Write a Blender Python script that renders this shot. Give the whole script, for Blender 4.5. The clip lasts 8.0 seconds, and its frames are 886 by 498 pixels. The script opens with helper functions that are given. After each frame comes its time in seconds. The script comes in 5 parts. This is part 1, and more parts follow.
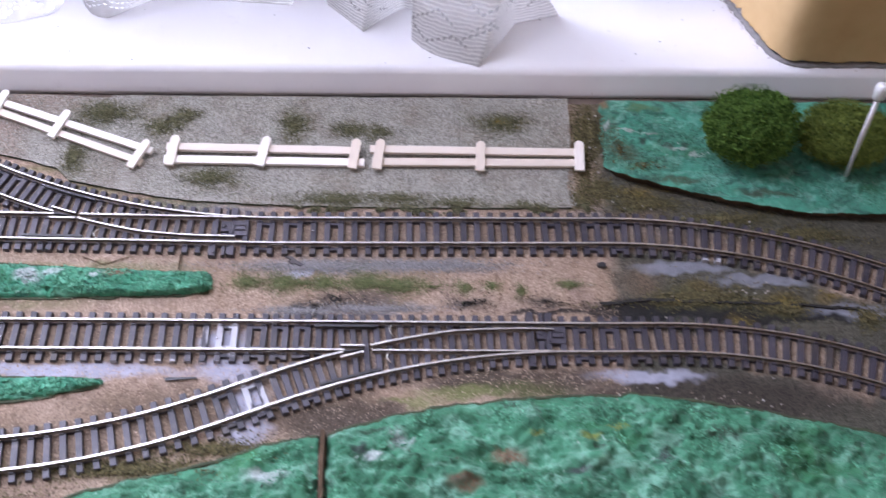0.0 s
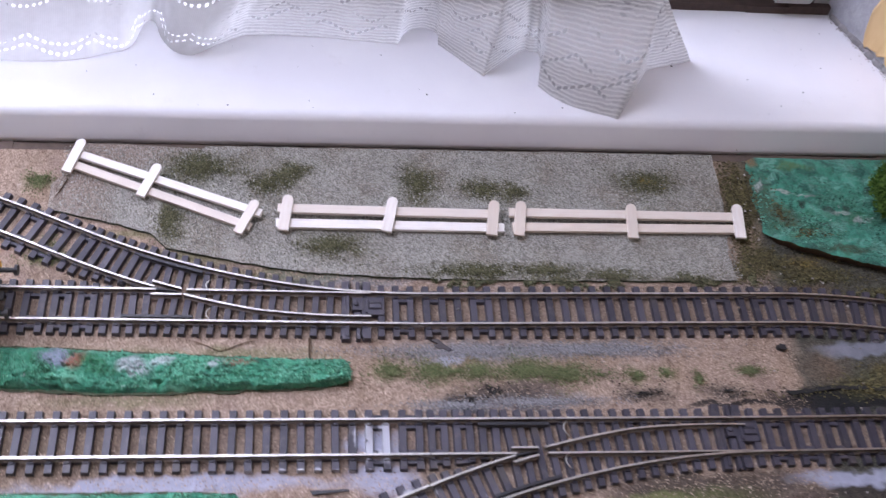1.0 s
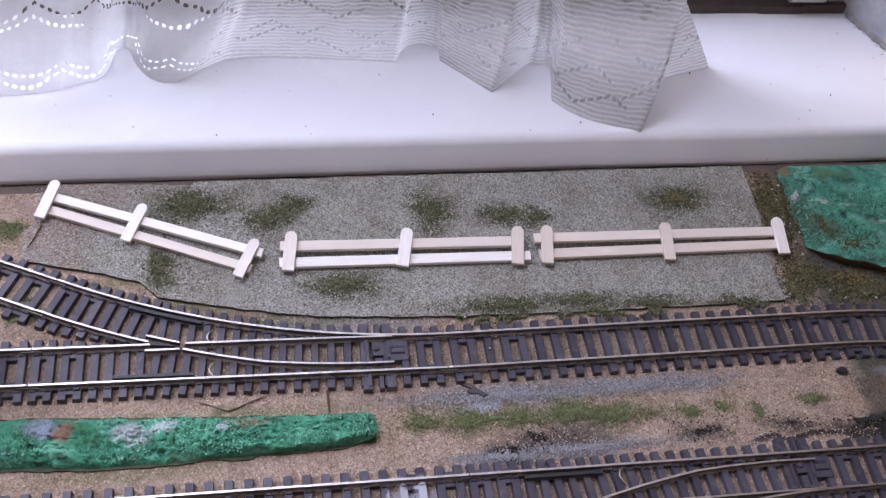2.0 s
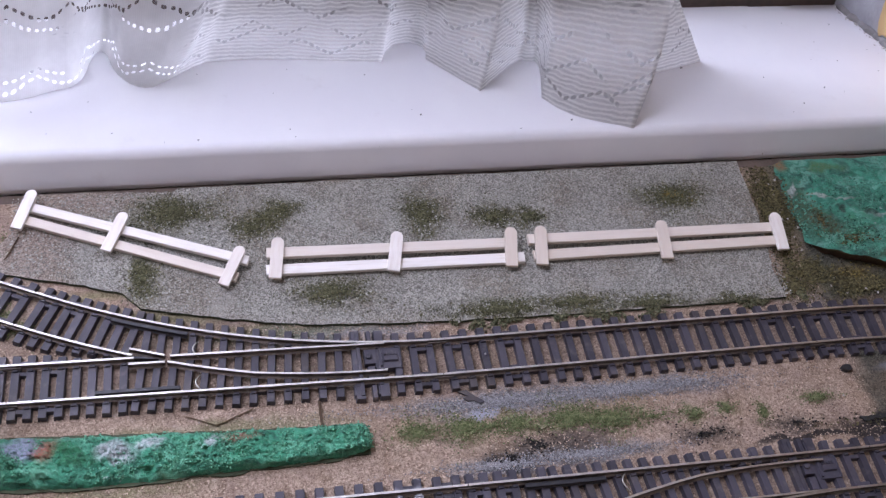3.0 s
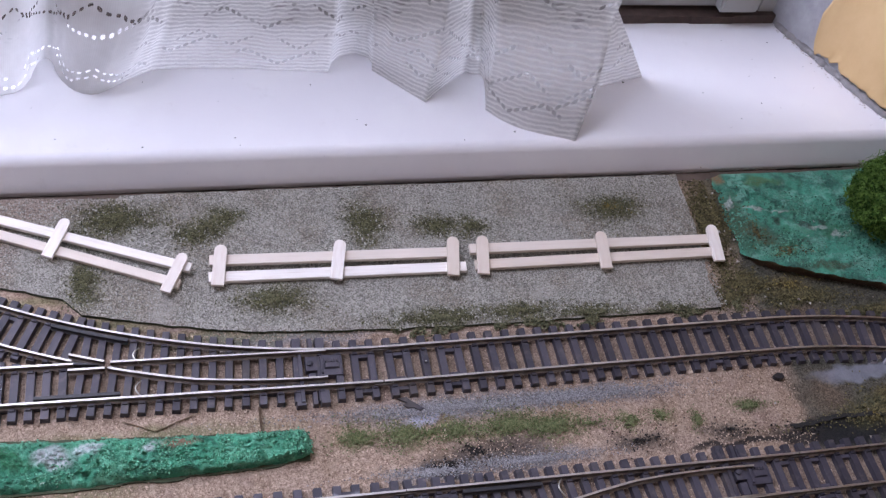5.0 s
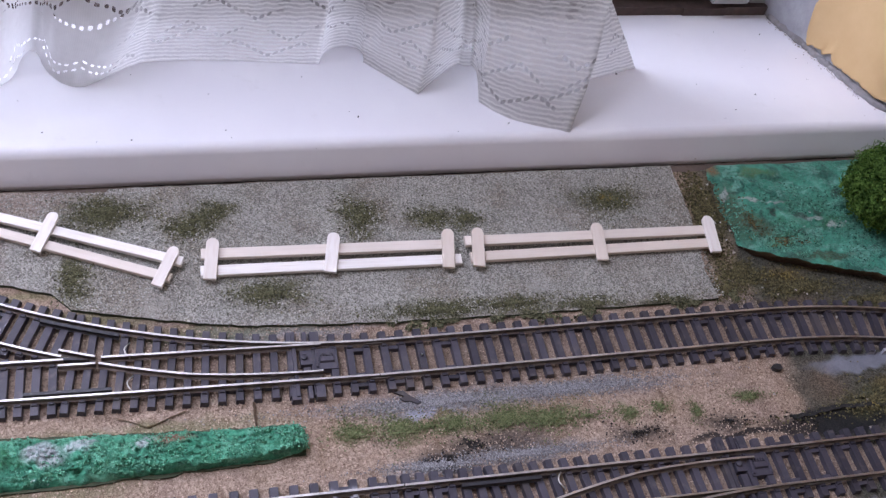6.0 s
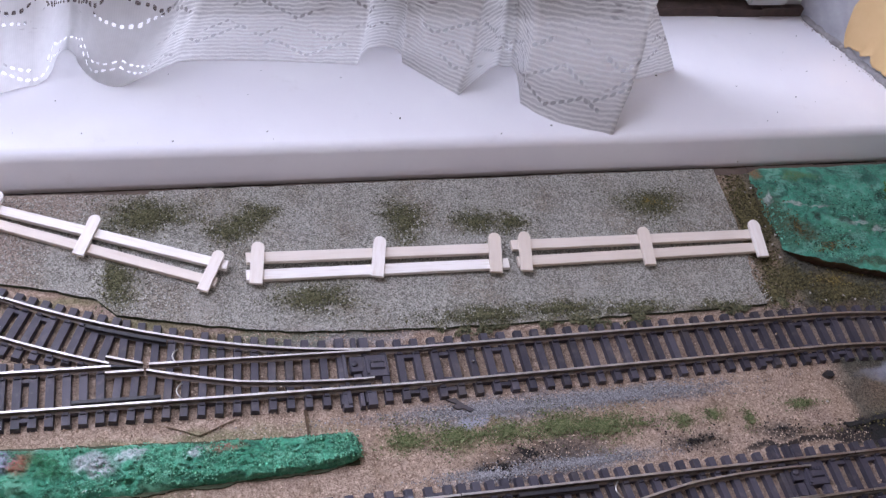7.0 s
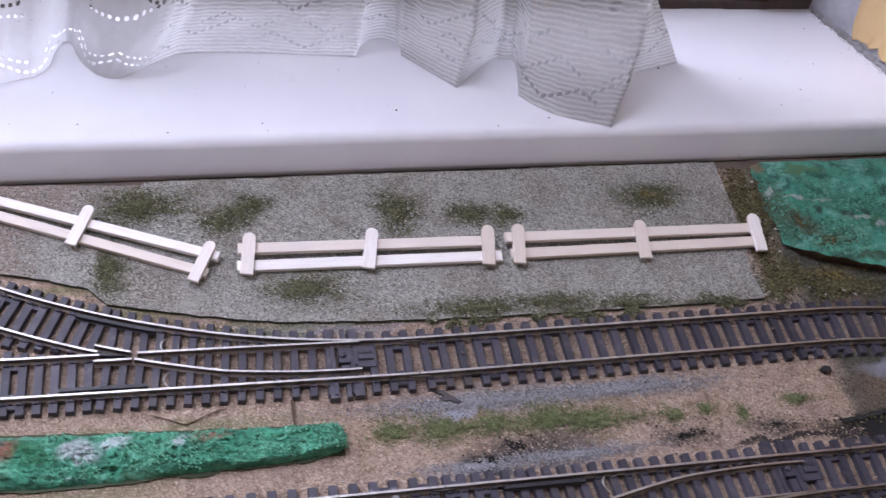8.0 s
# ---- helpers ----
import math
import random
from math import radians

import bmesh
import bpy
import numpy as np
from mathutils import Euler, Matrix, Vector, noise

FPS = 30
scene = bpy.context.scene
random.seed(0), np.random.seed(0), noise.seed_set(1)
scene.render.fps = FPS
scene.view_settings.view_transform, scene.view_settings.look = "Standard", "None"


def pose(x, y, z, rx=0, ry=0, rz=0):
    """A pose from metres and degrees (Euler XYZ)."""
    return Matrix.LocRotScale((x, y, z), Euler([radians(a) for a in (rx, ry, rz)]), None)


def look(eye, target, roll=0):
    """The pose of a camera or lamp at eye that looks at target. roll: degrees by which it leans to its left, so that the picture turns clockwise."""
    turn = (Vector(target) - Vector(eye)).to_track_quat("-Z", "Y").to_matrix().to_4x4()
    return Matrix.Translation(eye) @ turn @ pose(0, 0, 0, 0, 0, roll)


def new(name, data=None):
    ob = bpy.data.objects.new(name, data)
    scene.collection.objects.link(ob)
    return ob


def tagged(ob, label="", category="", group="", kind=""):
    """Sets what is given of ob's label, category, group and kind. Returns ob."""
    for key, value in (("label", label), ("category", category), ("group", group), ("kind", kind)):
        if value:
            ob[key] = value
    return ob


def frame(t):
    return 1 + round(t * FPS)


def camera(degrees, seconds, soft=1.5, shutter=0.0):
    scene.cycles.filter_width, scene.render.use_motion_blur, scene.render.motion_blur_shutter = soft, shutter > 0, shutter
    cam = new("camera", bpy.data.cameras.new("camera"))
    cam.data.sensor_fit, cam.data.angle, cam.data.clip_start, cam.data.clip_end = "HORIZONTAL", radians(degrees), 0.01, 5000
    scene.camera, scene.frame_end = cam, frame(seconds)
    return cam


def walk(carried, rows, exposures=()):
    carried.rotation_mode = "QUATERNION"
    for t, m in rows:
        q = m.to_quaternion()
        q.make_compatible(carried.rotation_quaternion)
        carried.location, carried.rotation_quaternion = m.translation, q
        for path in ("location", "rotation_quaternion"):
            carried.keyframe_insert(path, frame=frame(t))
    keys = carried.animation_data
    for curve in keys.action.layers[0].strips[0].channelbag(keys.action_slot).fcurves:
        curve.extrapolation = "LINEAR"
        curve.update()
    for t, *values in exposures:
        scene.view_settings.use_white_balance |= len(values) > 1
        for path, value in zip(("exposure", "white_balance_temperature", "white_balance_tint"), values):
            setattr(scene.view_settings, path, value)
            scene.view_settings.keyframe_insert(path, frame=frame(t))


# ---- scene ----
cam = camera(45.1, 8.0, soft=1.3, shutter=0.5)
PATH = [
    (0, (0.093, -0.338, 0.48), (0.192, 0.811, -1.155), 4.1),
    (0.3, (0.065, -0.318, 0.475), (0.180, 0.833, -1.157), 5.3),
    (0.5, (0.032, -0.296, 0.469), (0.209, 0.848, -1.162), 7.9),
    (0.8, (-0.006, -0.277, 0.445), (0.227, 0.889, -1.163), 10.0),
    (1, (-0.027, -0.263, 0.429), (0.248, 0.897, -1.177), 11.1),
    (1.3, (-0.040, -0.244, 0.425), (0.265, 0.899, -1.187), 11.4),
    (1.5, (-0.05, -0.238, 0.412), (0.284, 0.943, -1.167), 11.4),
    (3, (-0.052, -0.22, 0.374), (0.343, 0.976, -1.179), 10.8),
    (3.5, (-0.051, -0.224, 0.379), (0.377, 0.972, -1.166), 11.8),
    (4, (-0.049, -0.224, 0.382), (0.404, 0.971, -1.157), 12.9),
    (4.5, (-0.047, -0.226, 0.381), (0.421, 0.972, -1.151), 13.6),
    (6, (-0.051, -0.225, 0.37), (0.455, 0.973, -1.149), 14.4),
    (6.5, (-0.067, -0.221, 0.366), (0.464, 0.971, -1.149), 15.1),
    (7, (-0.074, -0.213, 0.361), (0.454, 0.979, -1.156), 15.3),
    (7.5, (-0.073, -0.211, 0.358), (0.42, 0.988, -1.165), 14.5),
    (8, (-0.057, -0.218, 0.361), (0.412, 0.984, -1.167), 13.6),
]
walk(cam, [(t, look(eye, target, roll)) for t, eye, target, roll in PATH], exposures=[(0, 0.55), (0.5, 0.34), (1, 0.22), (1.5, 0.16), (3.0, 0.05), (4.5, 0.07), (6.0, 0.09), (8, 0.11)])

# world and light
world = bpy.data.worlds.new("sky")
scene.world = world
world.use_nodes = True
wn = world.node_tree
sky = wn.nodes.new("ShaderNodeTexSky")
sky.sky_type, sky.sun_disc, sky.sun_elevation, sky.sun_rotation = "NISHITA", False, radians(42), radians(20)
wn.links.new(sky.outputs[0], wn.nodes["Background"].inputs["Color"])
wn.nodes["Background"].inputs["Strength"].default_value = 0.05

window_light = new("window_daylight", bpy.data.lights.new("window_daylight", "AREA"))
window_light.data.shape, window_light.data.size, window_light.data.size_y = "RECTANGLE", 0.64, 1.25
window_light.data.energy, window_light.data.color = 31.0, (0.730, 0.755, 1.0)
window_light.matrix_world = look((-0.44, 0.252, 0.76), (-0.30, -0.6, 0.32))


# ---------------------------------------------------------------- materials
def material(name, rough=0.6, metal=0.0, spec=0.5):
    m = bpy.data.materials.new(name)
    m.use_nodes = True
    b = m.node_tree.nodes["Principled BSDF"]
    b.inputs["Roughness"].default_value = rough
    b.inputs["Metallic"].default_value = metal
    b.inputs["Specular IOR Level"].default_value = spec
    return m, m.node_tree, b


def put(nt, socket, value):
    if hasattr(value, "is_output"):
        nt.links.new(value, socket)
    elif isinstance(value, tuple) and len(value) == 3 and socket.type == "RGBA":
        socket.default_value = (*value, 1)
    else:
        socket.default_value = value


def maths(nt, op, a, b=0.0, c=0.0, clamp=False):
    n = nt.nodes.new("ShaderNodeMath")
    n.operation, n.use_clamp = op, clamp
    for s, v in zip(n.inputs, (a, b, c)):
        put(nt, s, v)
    return n.outputs[0]


def mix(nt, fac, a, b):
    n = nt.nodes.new("ShaderNodeMix")
    n.data_type = "RGBA"
    put(nt, n.inputs[0], fac)
    put(nt, n.inputs[6], a)
    put(nt, n.inputs[7], b)
    return n.outputs[2]


def place(nt):
    return nt.nodes.new("ShaderNodeNewGeometry").outputs["Position"]


def local(nt):
    return nt.nodes.new("ShaderNodeTexCoord").outputs["Object"]


def clouds(nt, at, scale, detail=3.0, rough=0.55, warp=0.0):
    n = nt.nodes.new("ShaderNodeTexNoise")
    put(nt, n.inputs["Vector"], at)
    n.inputs["Scale"].default_value, n.inputs["Detail"].default_value = scale, detail
    n.inputs["Roughness"].default_value, n.inputs["Distortion"].default_value = rough, warp
    return n.outputs[0]


def cells(nt, at, scale, out="Color"):
    n = nt.nodes.new("ShaderNodeTexVoronoi")
    put(nt, n.inputs["Vector"], at)
    n.inputs["Scale"].default_value = scale
    return n.outputs[out]


def step(nt, v, lo, hi):
    n = nt.nodes.new("ShaderNodeMapRange")
    n.interpolation_type = "SMOOTHSTEP"
    put(nt, n.inputs["Value"], v)
    n.inputs["From Min"].default_value, n.inputs["From Max"].default_value = lo, hi
    return n.outputs[0]


def bump(nt, b, height, strength=0.4, distance=0.001):
    n = nt.nodes.new("ShaderNodeBump")
    n.inputs["Strength"].default_value, n.inputs["Distance"].default_value = strength, distance
    put(nt, n.inputs["Height"], height)
    nt.links.new(n.outputs[0], b.inputs["Normal"])


def chance(nt, island=False):
    if island:
        return nt.nodes.new("ShaderNodeNewGeometry").outputs["Random Per Island"]
    return nt.nodes.new("ShaderNodeObjectInfo").outputs["Random"]


def ragged(nt, at, amount, scale):
    """The place, pushed about by noise, so that spots get uneven edges."""
    n = nt.nodes.new("ShaderNodeTexNoise")
    put(nt, n.inputs["Vector"], at)
    n.inputs["Scale"].default_value, n.inputs["Detail"].default_value = scale, 4
    v = nt.nodes.new("ShaderNodeVectorMath")
    v.operation = "MULTIPLY_ADD"
    nt.links.new(n.outputs["Color"], v.inputs[0])
    v.inputs[1].default_value = (amount, amount, 0)
    o = nt.nodes.new("ShaderNodeVectorMath")
    o.operation = "ADD"
    nt.links.new(v.outputs[0], o.inputs[0])
    put(nt, v.inputs[2], at)
    o.inputs[1].default_value = (-amount / 2, -amount / 2, 0)
    return o.outputs[0]


def spots(nt, at, rows, soft=0.45):
    """1 inside any of the ellipses (x, y, half length, half width), 0 outside."""
    total = None
    for x, y, rx, ry in rows:
        v = nt.nodes.new("ShaderNodeVectorMath")
        v.operation = "MULTIPLY_ADD"
        put(nt, v.inputs[0], at)
        v.inputs[1].default_value, v.inputs[2].default_value = (1 / rx, 1 / ry, 0), (-x / rx, -y / ry, 0)
        d = nt.nodes.new("ShaderNodeVectorMath")
        d.operation = "LENGTH"
        nt.links.new(v.outputs[0], d.inputs[0])
        s = step(nt, d.outputs["Value"], 1 + soft / 2, 1 - soft)
        total = s if total is None else maths(nt, "MAXIMUM", total, s)
    return total


def plain(name, colour, rough=0.5, metal=0.0, vary=0.25, scale=300.0, relief=0.15, depth=0.0003, spec=0.5):
    """A paint, plastic or metal with slight clouding and grain."""
    m, nt, b = material(name, rough, metal, spec)
    at = local(nt)
    dark = tuple(c * (1 - vary) for c in colour)
    light = tuple(min(1, c * (1 + vary)) for c in colour)
    col = mix(nt, clouds(nt, at, scale, 4), dark, light)
    col = mix(nt, maths(nt, "MULTIPLY", step(nt, clouds(nt, at, scale / 9, 2), 0.45, 0.75), 0.5), col, dark)
    put(nt, b.inputs["Base Color"], col)
    bump(nt, b, clouds(nt, at, scale * 3, 3), relief, depth)
    return m


# green scatter lies in these tufts: x, y, half length, half width
TUFTS_SHEET = [(-0.075, 0.096, 0.019, 0.0085), (-0.042, 0.0850, 0.009, 0.0055), (-0.035, 0.0895, 0.008, 0.005), (-0.027, 0.0945, 0.008, 0.005), (0.036, 0.087, 0.0095, 0.010),
               (0.070, 0.084, 0.011, 0.0055), (0.160, 0.090, 0.017, 0.0075), (-0.009, 0.047, 0.017, 0.006),
               (0.062, 0.0315, 0.026, 0.0045), (0.098, 0.0325, 0.017, 0.004), (0.172, 0.0265, 0.017, 0.003),
               (-0.088, 0.062, 0.007, 0.012), (0.086, 0.083, 0.008, 0.005), (0.13, 0.029, 0.02, 0.003)]
TUFTS_SAND = [(0.017, -0.0225, 0.010, 0.0055), (0.036, -0.0225, 0.011, 0.0065), (0.058, -0.023, 0.009, 0.0052),
              (0.080, -0.0230, 0.015, 0.0065), (0.098, -0.0250, 0.014, 0.0062), (0.133, -0.0265, 0.005, 0.004),
              (0.148, -0.025, 0.005, 0.003), (0.163, -0.0285, 0.003, 0.005), (0.190, -0.0245, 0.009, 0.003),
              (-0.153, 0.087, 0.008, 0.006), (-0.143, 0.043, 0.010, 0.007), (-0.125, 0.073, 0.008, 0.005)]
TUFTS_EARTH = [(0.212, 0.085, 0.009, 0.026), (0.2055, 0.070, 0.006, 0.036), (0.203, 0.033, 0.010, 0.006), (0.212, 0.040, 0.016, 0.010), (0.240, 0.031, 0.022, 0.006),
               (0.262, -0.033, 0.035, 0.008), (0.305, -0.039, 0.014, 0.007), (0.350, -0.045, 0.010, 0.008),
               (-0.03, -0.129, 0.05, 0.006), (0.012, -0.119, 0.03, 0.005), (-0.10, -0.150, 0.05, 0.008), (0.285, 0.020, 0.030, 0.005), (0.325, 0.009, 0.03, 0.006)]


def ground_material():
    m, nt, b = material("scatter_ground", 0.9, spec=0.2)
    at = place(nt)
    rag = ragged(nt, at, 0.016, 90)
    fine = step(nt, clouds(nt, at, 620, 4, 0.7, 2.0), 0.33, 0.67)
    col = mix(nt, fine, (0.225, 0.150, 0.106), (0.66, 0.51, 0.395))
    col = mix(nt, maths(nt, "MULTIPLY", step(nt, clouds(nt, at, 28, 4), 0.45, 0.65), 0.6), col, mix(nt, fine, (0.20, 0.13, 0.085), (0.50, 0.365, 0.25)))
    col = mix(nt, step(nt, clouds(nt, at, 45, 3), 0.5, 0.7), col, mix(nt, fine, (0.23, 0.150, 0.115), (0.54, 0.415, 0.335)))
    col = mix(nt, maths(nt, "MULTIPLY", step(nt, clouds(nt, rag, 150, 5, 0.65), 0.52, 0.70), 0.55), col, (0.16, 0.105, 0.07))
    col = mix(nt, maths(nt, "MULTIPLY", step(nt, clouds(nt, rag, 120, 5, 0.65, 0.6), 0.58, 0.72), 0.5), col, (0.64, 0.52, 0.43))
    gravel = spots(nt, rag, [(0.055, -0.0125, 0.045, 0.0065), (0.11, -0.012, 0.05, 0.005), (0.048, -0.0405, 0.022, 0.004), (0.085, -0.0395, 0.03, 0.004),
                             (-0.01, 0.028, 0.05, 0.006), (0.28, 0.022, 0.09, 0.014)], 0.7)
    grey = mix(nt, fine, (0.15, 0.14, 0.14), (0.42, 0.41, 0.42))
    col = mix(nt, maths(nt, "MULTIPLY", gravel, 0.85), col, grey)
    # brown track beds, with the shade between sleepers put into the colour
    bed_darks = spots(nt, rag, [(0.05, 0.0085, 0.32, 0.0145), (-0.02, -0.0595, 0.30, 0.0145), (0.06, -0.077, 0.05, 0.012), (-0.01, -0.096, 0.05, 0.014), (-0.08, -0.117, 0.05, 0.015), (-0.15, -0.130, 0.05, 0.015), (-0.10, 0.034, 0.06, 0.010)], 0.35)
    col = mix(nt, maths(nt, "MULTIPLY", bed_darks, maths(nt, "MULTIPLY_ADD", clouds(nt, rag, 40, 3), 0.9, 0.15)), col, mix(nt, fine, (0.115, 0.080, 0.058), (0.30, 0.225, 0.17)))
    # dark earth past the sand, and soot
    apos = nt.nodes.new("ShaderNodeSeparateXYZ")
    put(nt, apos.inputs[0], rag)
    bed = spots(nt, rag, [(0.235, 0.0085, 0.03, 0.010), (0.28, 0.002, 0.03, 0.010), (0.32, -0.008, 0.03, 0.011), (0.355, -0.022, 0.03, 0.013), (0.225, -0.060, 0.03, 0.010), (0.265, -0.061, 0.03, 0.010), (0.30, -0.068, 0.03, 0.012), (0.335, -0.082, 0.03, 0.014)], 0.4)
    earth = maths(nt, "MULTIPLY", step(nt, apos.outputs[0], 0.207, 0.222), maths(nt, "MULTIPLY_ADD", bed, -0.8, 1.0))
    col = mix(nt, earth, col, mix(nt, fine, (0.035, 0.035, 0.026), (0.17, 0.16, 0.125)))
    mud = spots(nt, rag, [(0.16, -0.083, 0.06, 0.010), (0.25, -0.094, 0.09, 0.016), (0.07, -0.103, 0.045, 0.014)], 0.5)
    col = mix(nt, maths(nt, "MULTIPLY", mud, 0.85), col, mix(nt, fine, (0.022, 0.019, 0.017), (0.095, 0.078, 0.062)))
    soot = spots(nt, rag, [(0.055, -0.0375, 0.016, 0.0075), (0.078, -0.0350, 0.022, 0.0085), (0.134, -0.0365, 0.016, 0.004), (0.176, -0.0355, 0.014, 0.004)], 0.9)
    col = mix(nt, maths(nt, "MULTIPLY", soot, 0.85), col, mix(nt, fine, (0.03, 0.027, 0.025), (0.12, 0.10, 0.085)))
    black = spots(nt, rag, [(0.228, -0.0405, 0.042, 0.0078), (0.30, -0.0435, 0.07, 0.0055), (0.18, -0.0415, 0.026, 0.0025), (0.0495, -0.0385, 0.005, 0.0045), (0.262, -0.0405, 0.05, 0.0062), (0.0635, -0.0335, 0.0025, 0.0025)], 0.35)
    col = mix(nt, maths(nt, "MULTIPLY", black, 0.9), col, (0.018, 0.018, 0.02))
    green = spots(nt, rag, TUFTS_SAND + [(0.155, -0.0885, 0.034, 0.006), (-0.10, -0.0355, 0.04, 0.004), (-0.06, -0.0125, 0.05, 0.004), (-0.03, 0.031, 0.05, 0.006), (-0.08, 0.042, 0.03, 0.006), (-0.11, 0.055, 0.02, 0.004)], 0.8)
    col = mix(nt, maths(nt, "MULTIPLY", green, 0.5), col, mix(nt, fine, (0.07, 0.10, 0.025), (0.20, 0.22, 0.08)))
    moss = spots(nt, rag, TUFTS_EARTH, 0.8)
    col = mix(nt, maths(nt, "MULTIPLY", moss, 0.6), col, mix(nt, fine, (0.05, 0.055, 0.02), (0.19, 0.18, 0.07)))
    gold = spots(nt, rag, [(0.305, -0.036, 0.012, 0.007), (0.247, -0.035, 0.005, 0.003), (0.280, -0.0476, 0.009, 0.005), (0.236, 0.038, 0.012, 0.006), (0.252, 0.043, 0.006, 0.004), (0.33, -0.032, 0.008, 0.005), (0.262, -0.026, 0.012, 0.004)], 0.9)
    col = mix(nt, maths(nt, "MULTIPLY", gold, 0.38), col, mix(nt, fine, (0.13, 0.085, 0.02), (0.36, 0.25, 0.06)))
    loam = spots(nt, rag, [(0.232, 0.022, 0.02, 0.006), (0.23, -0.022, 0.012, 0.012), (-0.14, -0.120, 0.12, 0.03), (-0.02, -0.100, 0.06, 0.016), (-0.16, -0.060, 0.12, 0.02)], 0.9)
    col = mix(nt, maths(nt, "MULTIPLY", loam, 0.8), col, mix(nt, fine, (0.07, 0.05, 0.035), (0.27, 0.195, 0.13)))
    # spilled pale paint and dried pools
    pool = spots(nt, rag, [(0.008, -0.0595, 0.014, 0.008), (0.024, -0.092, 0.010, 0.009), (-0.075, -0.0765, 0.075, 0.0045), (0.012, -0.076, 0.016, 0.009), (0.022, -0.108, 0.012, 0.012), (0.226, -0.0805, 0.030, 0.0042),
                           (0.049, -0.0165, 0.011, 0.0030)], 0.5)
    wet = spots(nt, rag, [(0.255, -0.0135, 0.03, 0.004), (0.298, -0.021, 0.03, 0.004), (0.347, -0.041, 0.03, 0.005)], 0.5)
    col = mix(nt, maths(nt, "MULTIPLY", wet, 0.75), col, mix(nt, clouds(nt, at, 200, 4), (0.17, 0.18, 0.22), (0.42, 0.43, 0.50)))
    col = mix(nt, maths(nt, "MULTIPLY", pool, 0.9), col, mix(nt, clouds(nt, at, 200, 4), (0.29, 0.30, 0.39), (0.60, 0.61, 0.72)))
    lime = spots(nt, rag, [(0.128, -0.0895, 0.026, 0.0045), (0.105, -0.0935, 0.016, 0.003)], 0.6)
    col = mix(nt, maths(nt, "MULTIPLY", lime, 0.7), col, mix(nt, fine, (0.13, 0.15, 0.045), (0.29, 0.31, 0.13)))
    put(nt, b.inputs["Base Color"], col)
    put(nt, b.inputs["Roughness"], maths(nt, "MULTIPLY_ADD", pool, -0.45, 0.92))
    bump(nt, b, maths(nt, "ADD", fine, clouds(nt, at, 400, 2)), 0.7, 0.0007)
    return m


def sheet_material():
    m, nt, b = material("gravel_sheet", 0.95, spec=0.15)
    at = place(nt)
    rag = ragged(nt, at, 0.02, 60)
    fine = clouds(nt, at, 620, 3, 0.7, 2.2)
    grain = step(nt, fine, 0.38, 0.62)
    col = mix(nt, grain, (0.190, 0.180, 0.152), (0.61, 0.590, 0.525))
    col = mix(nt, maths(nt, "MULTIPLY", step(nt, clouds(nt, at, 34, 4), 0.42, 0.66), 0.7), col, mix(nt, grain, (0.15, 0.13, 0.10), (0.42, 0.365, 0.29)))
    col = mix(nt, maths(nt, "MULTIPLY", step(nt, clouds(nt, rag, 75, 4), 0.56, 0.70), 0.5), col, (0.50, 0.475, 0.43))
    tan = spots(nt, rag, [(-0.125, 0.105, 0.055, 0.013), (-0.135, 0.085, 0.02, 0.03)], 0.8)
    col = mix(nt, maths(nt, "MULTIPLY", tan, 0.85), col, mix(nt, grain, (0.20, 0.15, 0.12), (0.52, 0.42, 0.35)))
    green = spots(nt, ragged(nt, at, 0.022, 110), [(x, y, rx * 1.12, ry * 1.4) for x, y, rx, ry in TUFTS_SHEET], 0.75)
    col = mix(nt, maths(nt, "MULTIPLY", green, 0.9), col, mix(nt, grain, (0.045, 0.048, 0.022), (0.20, 0.19, 0.105)))
    put(nt, b.inputs["Base Color"], col)
    bump(nt, b, fine, 1.0, 0.0013)
    return m


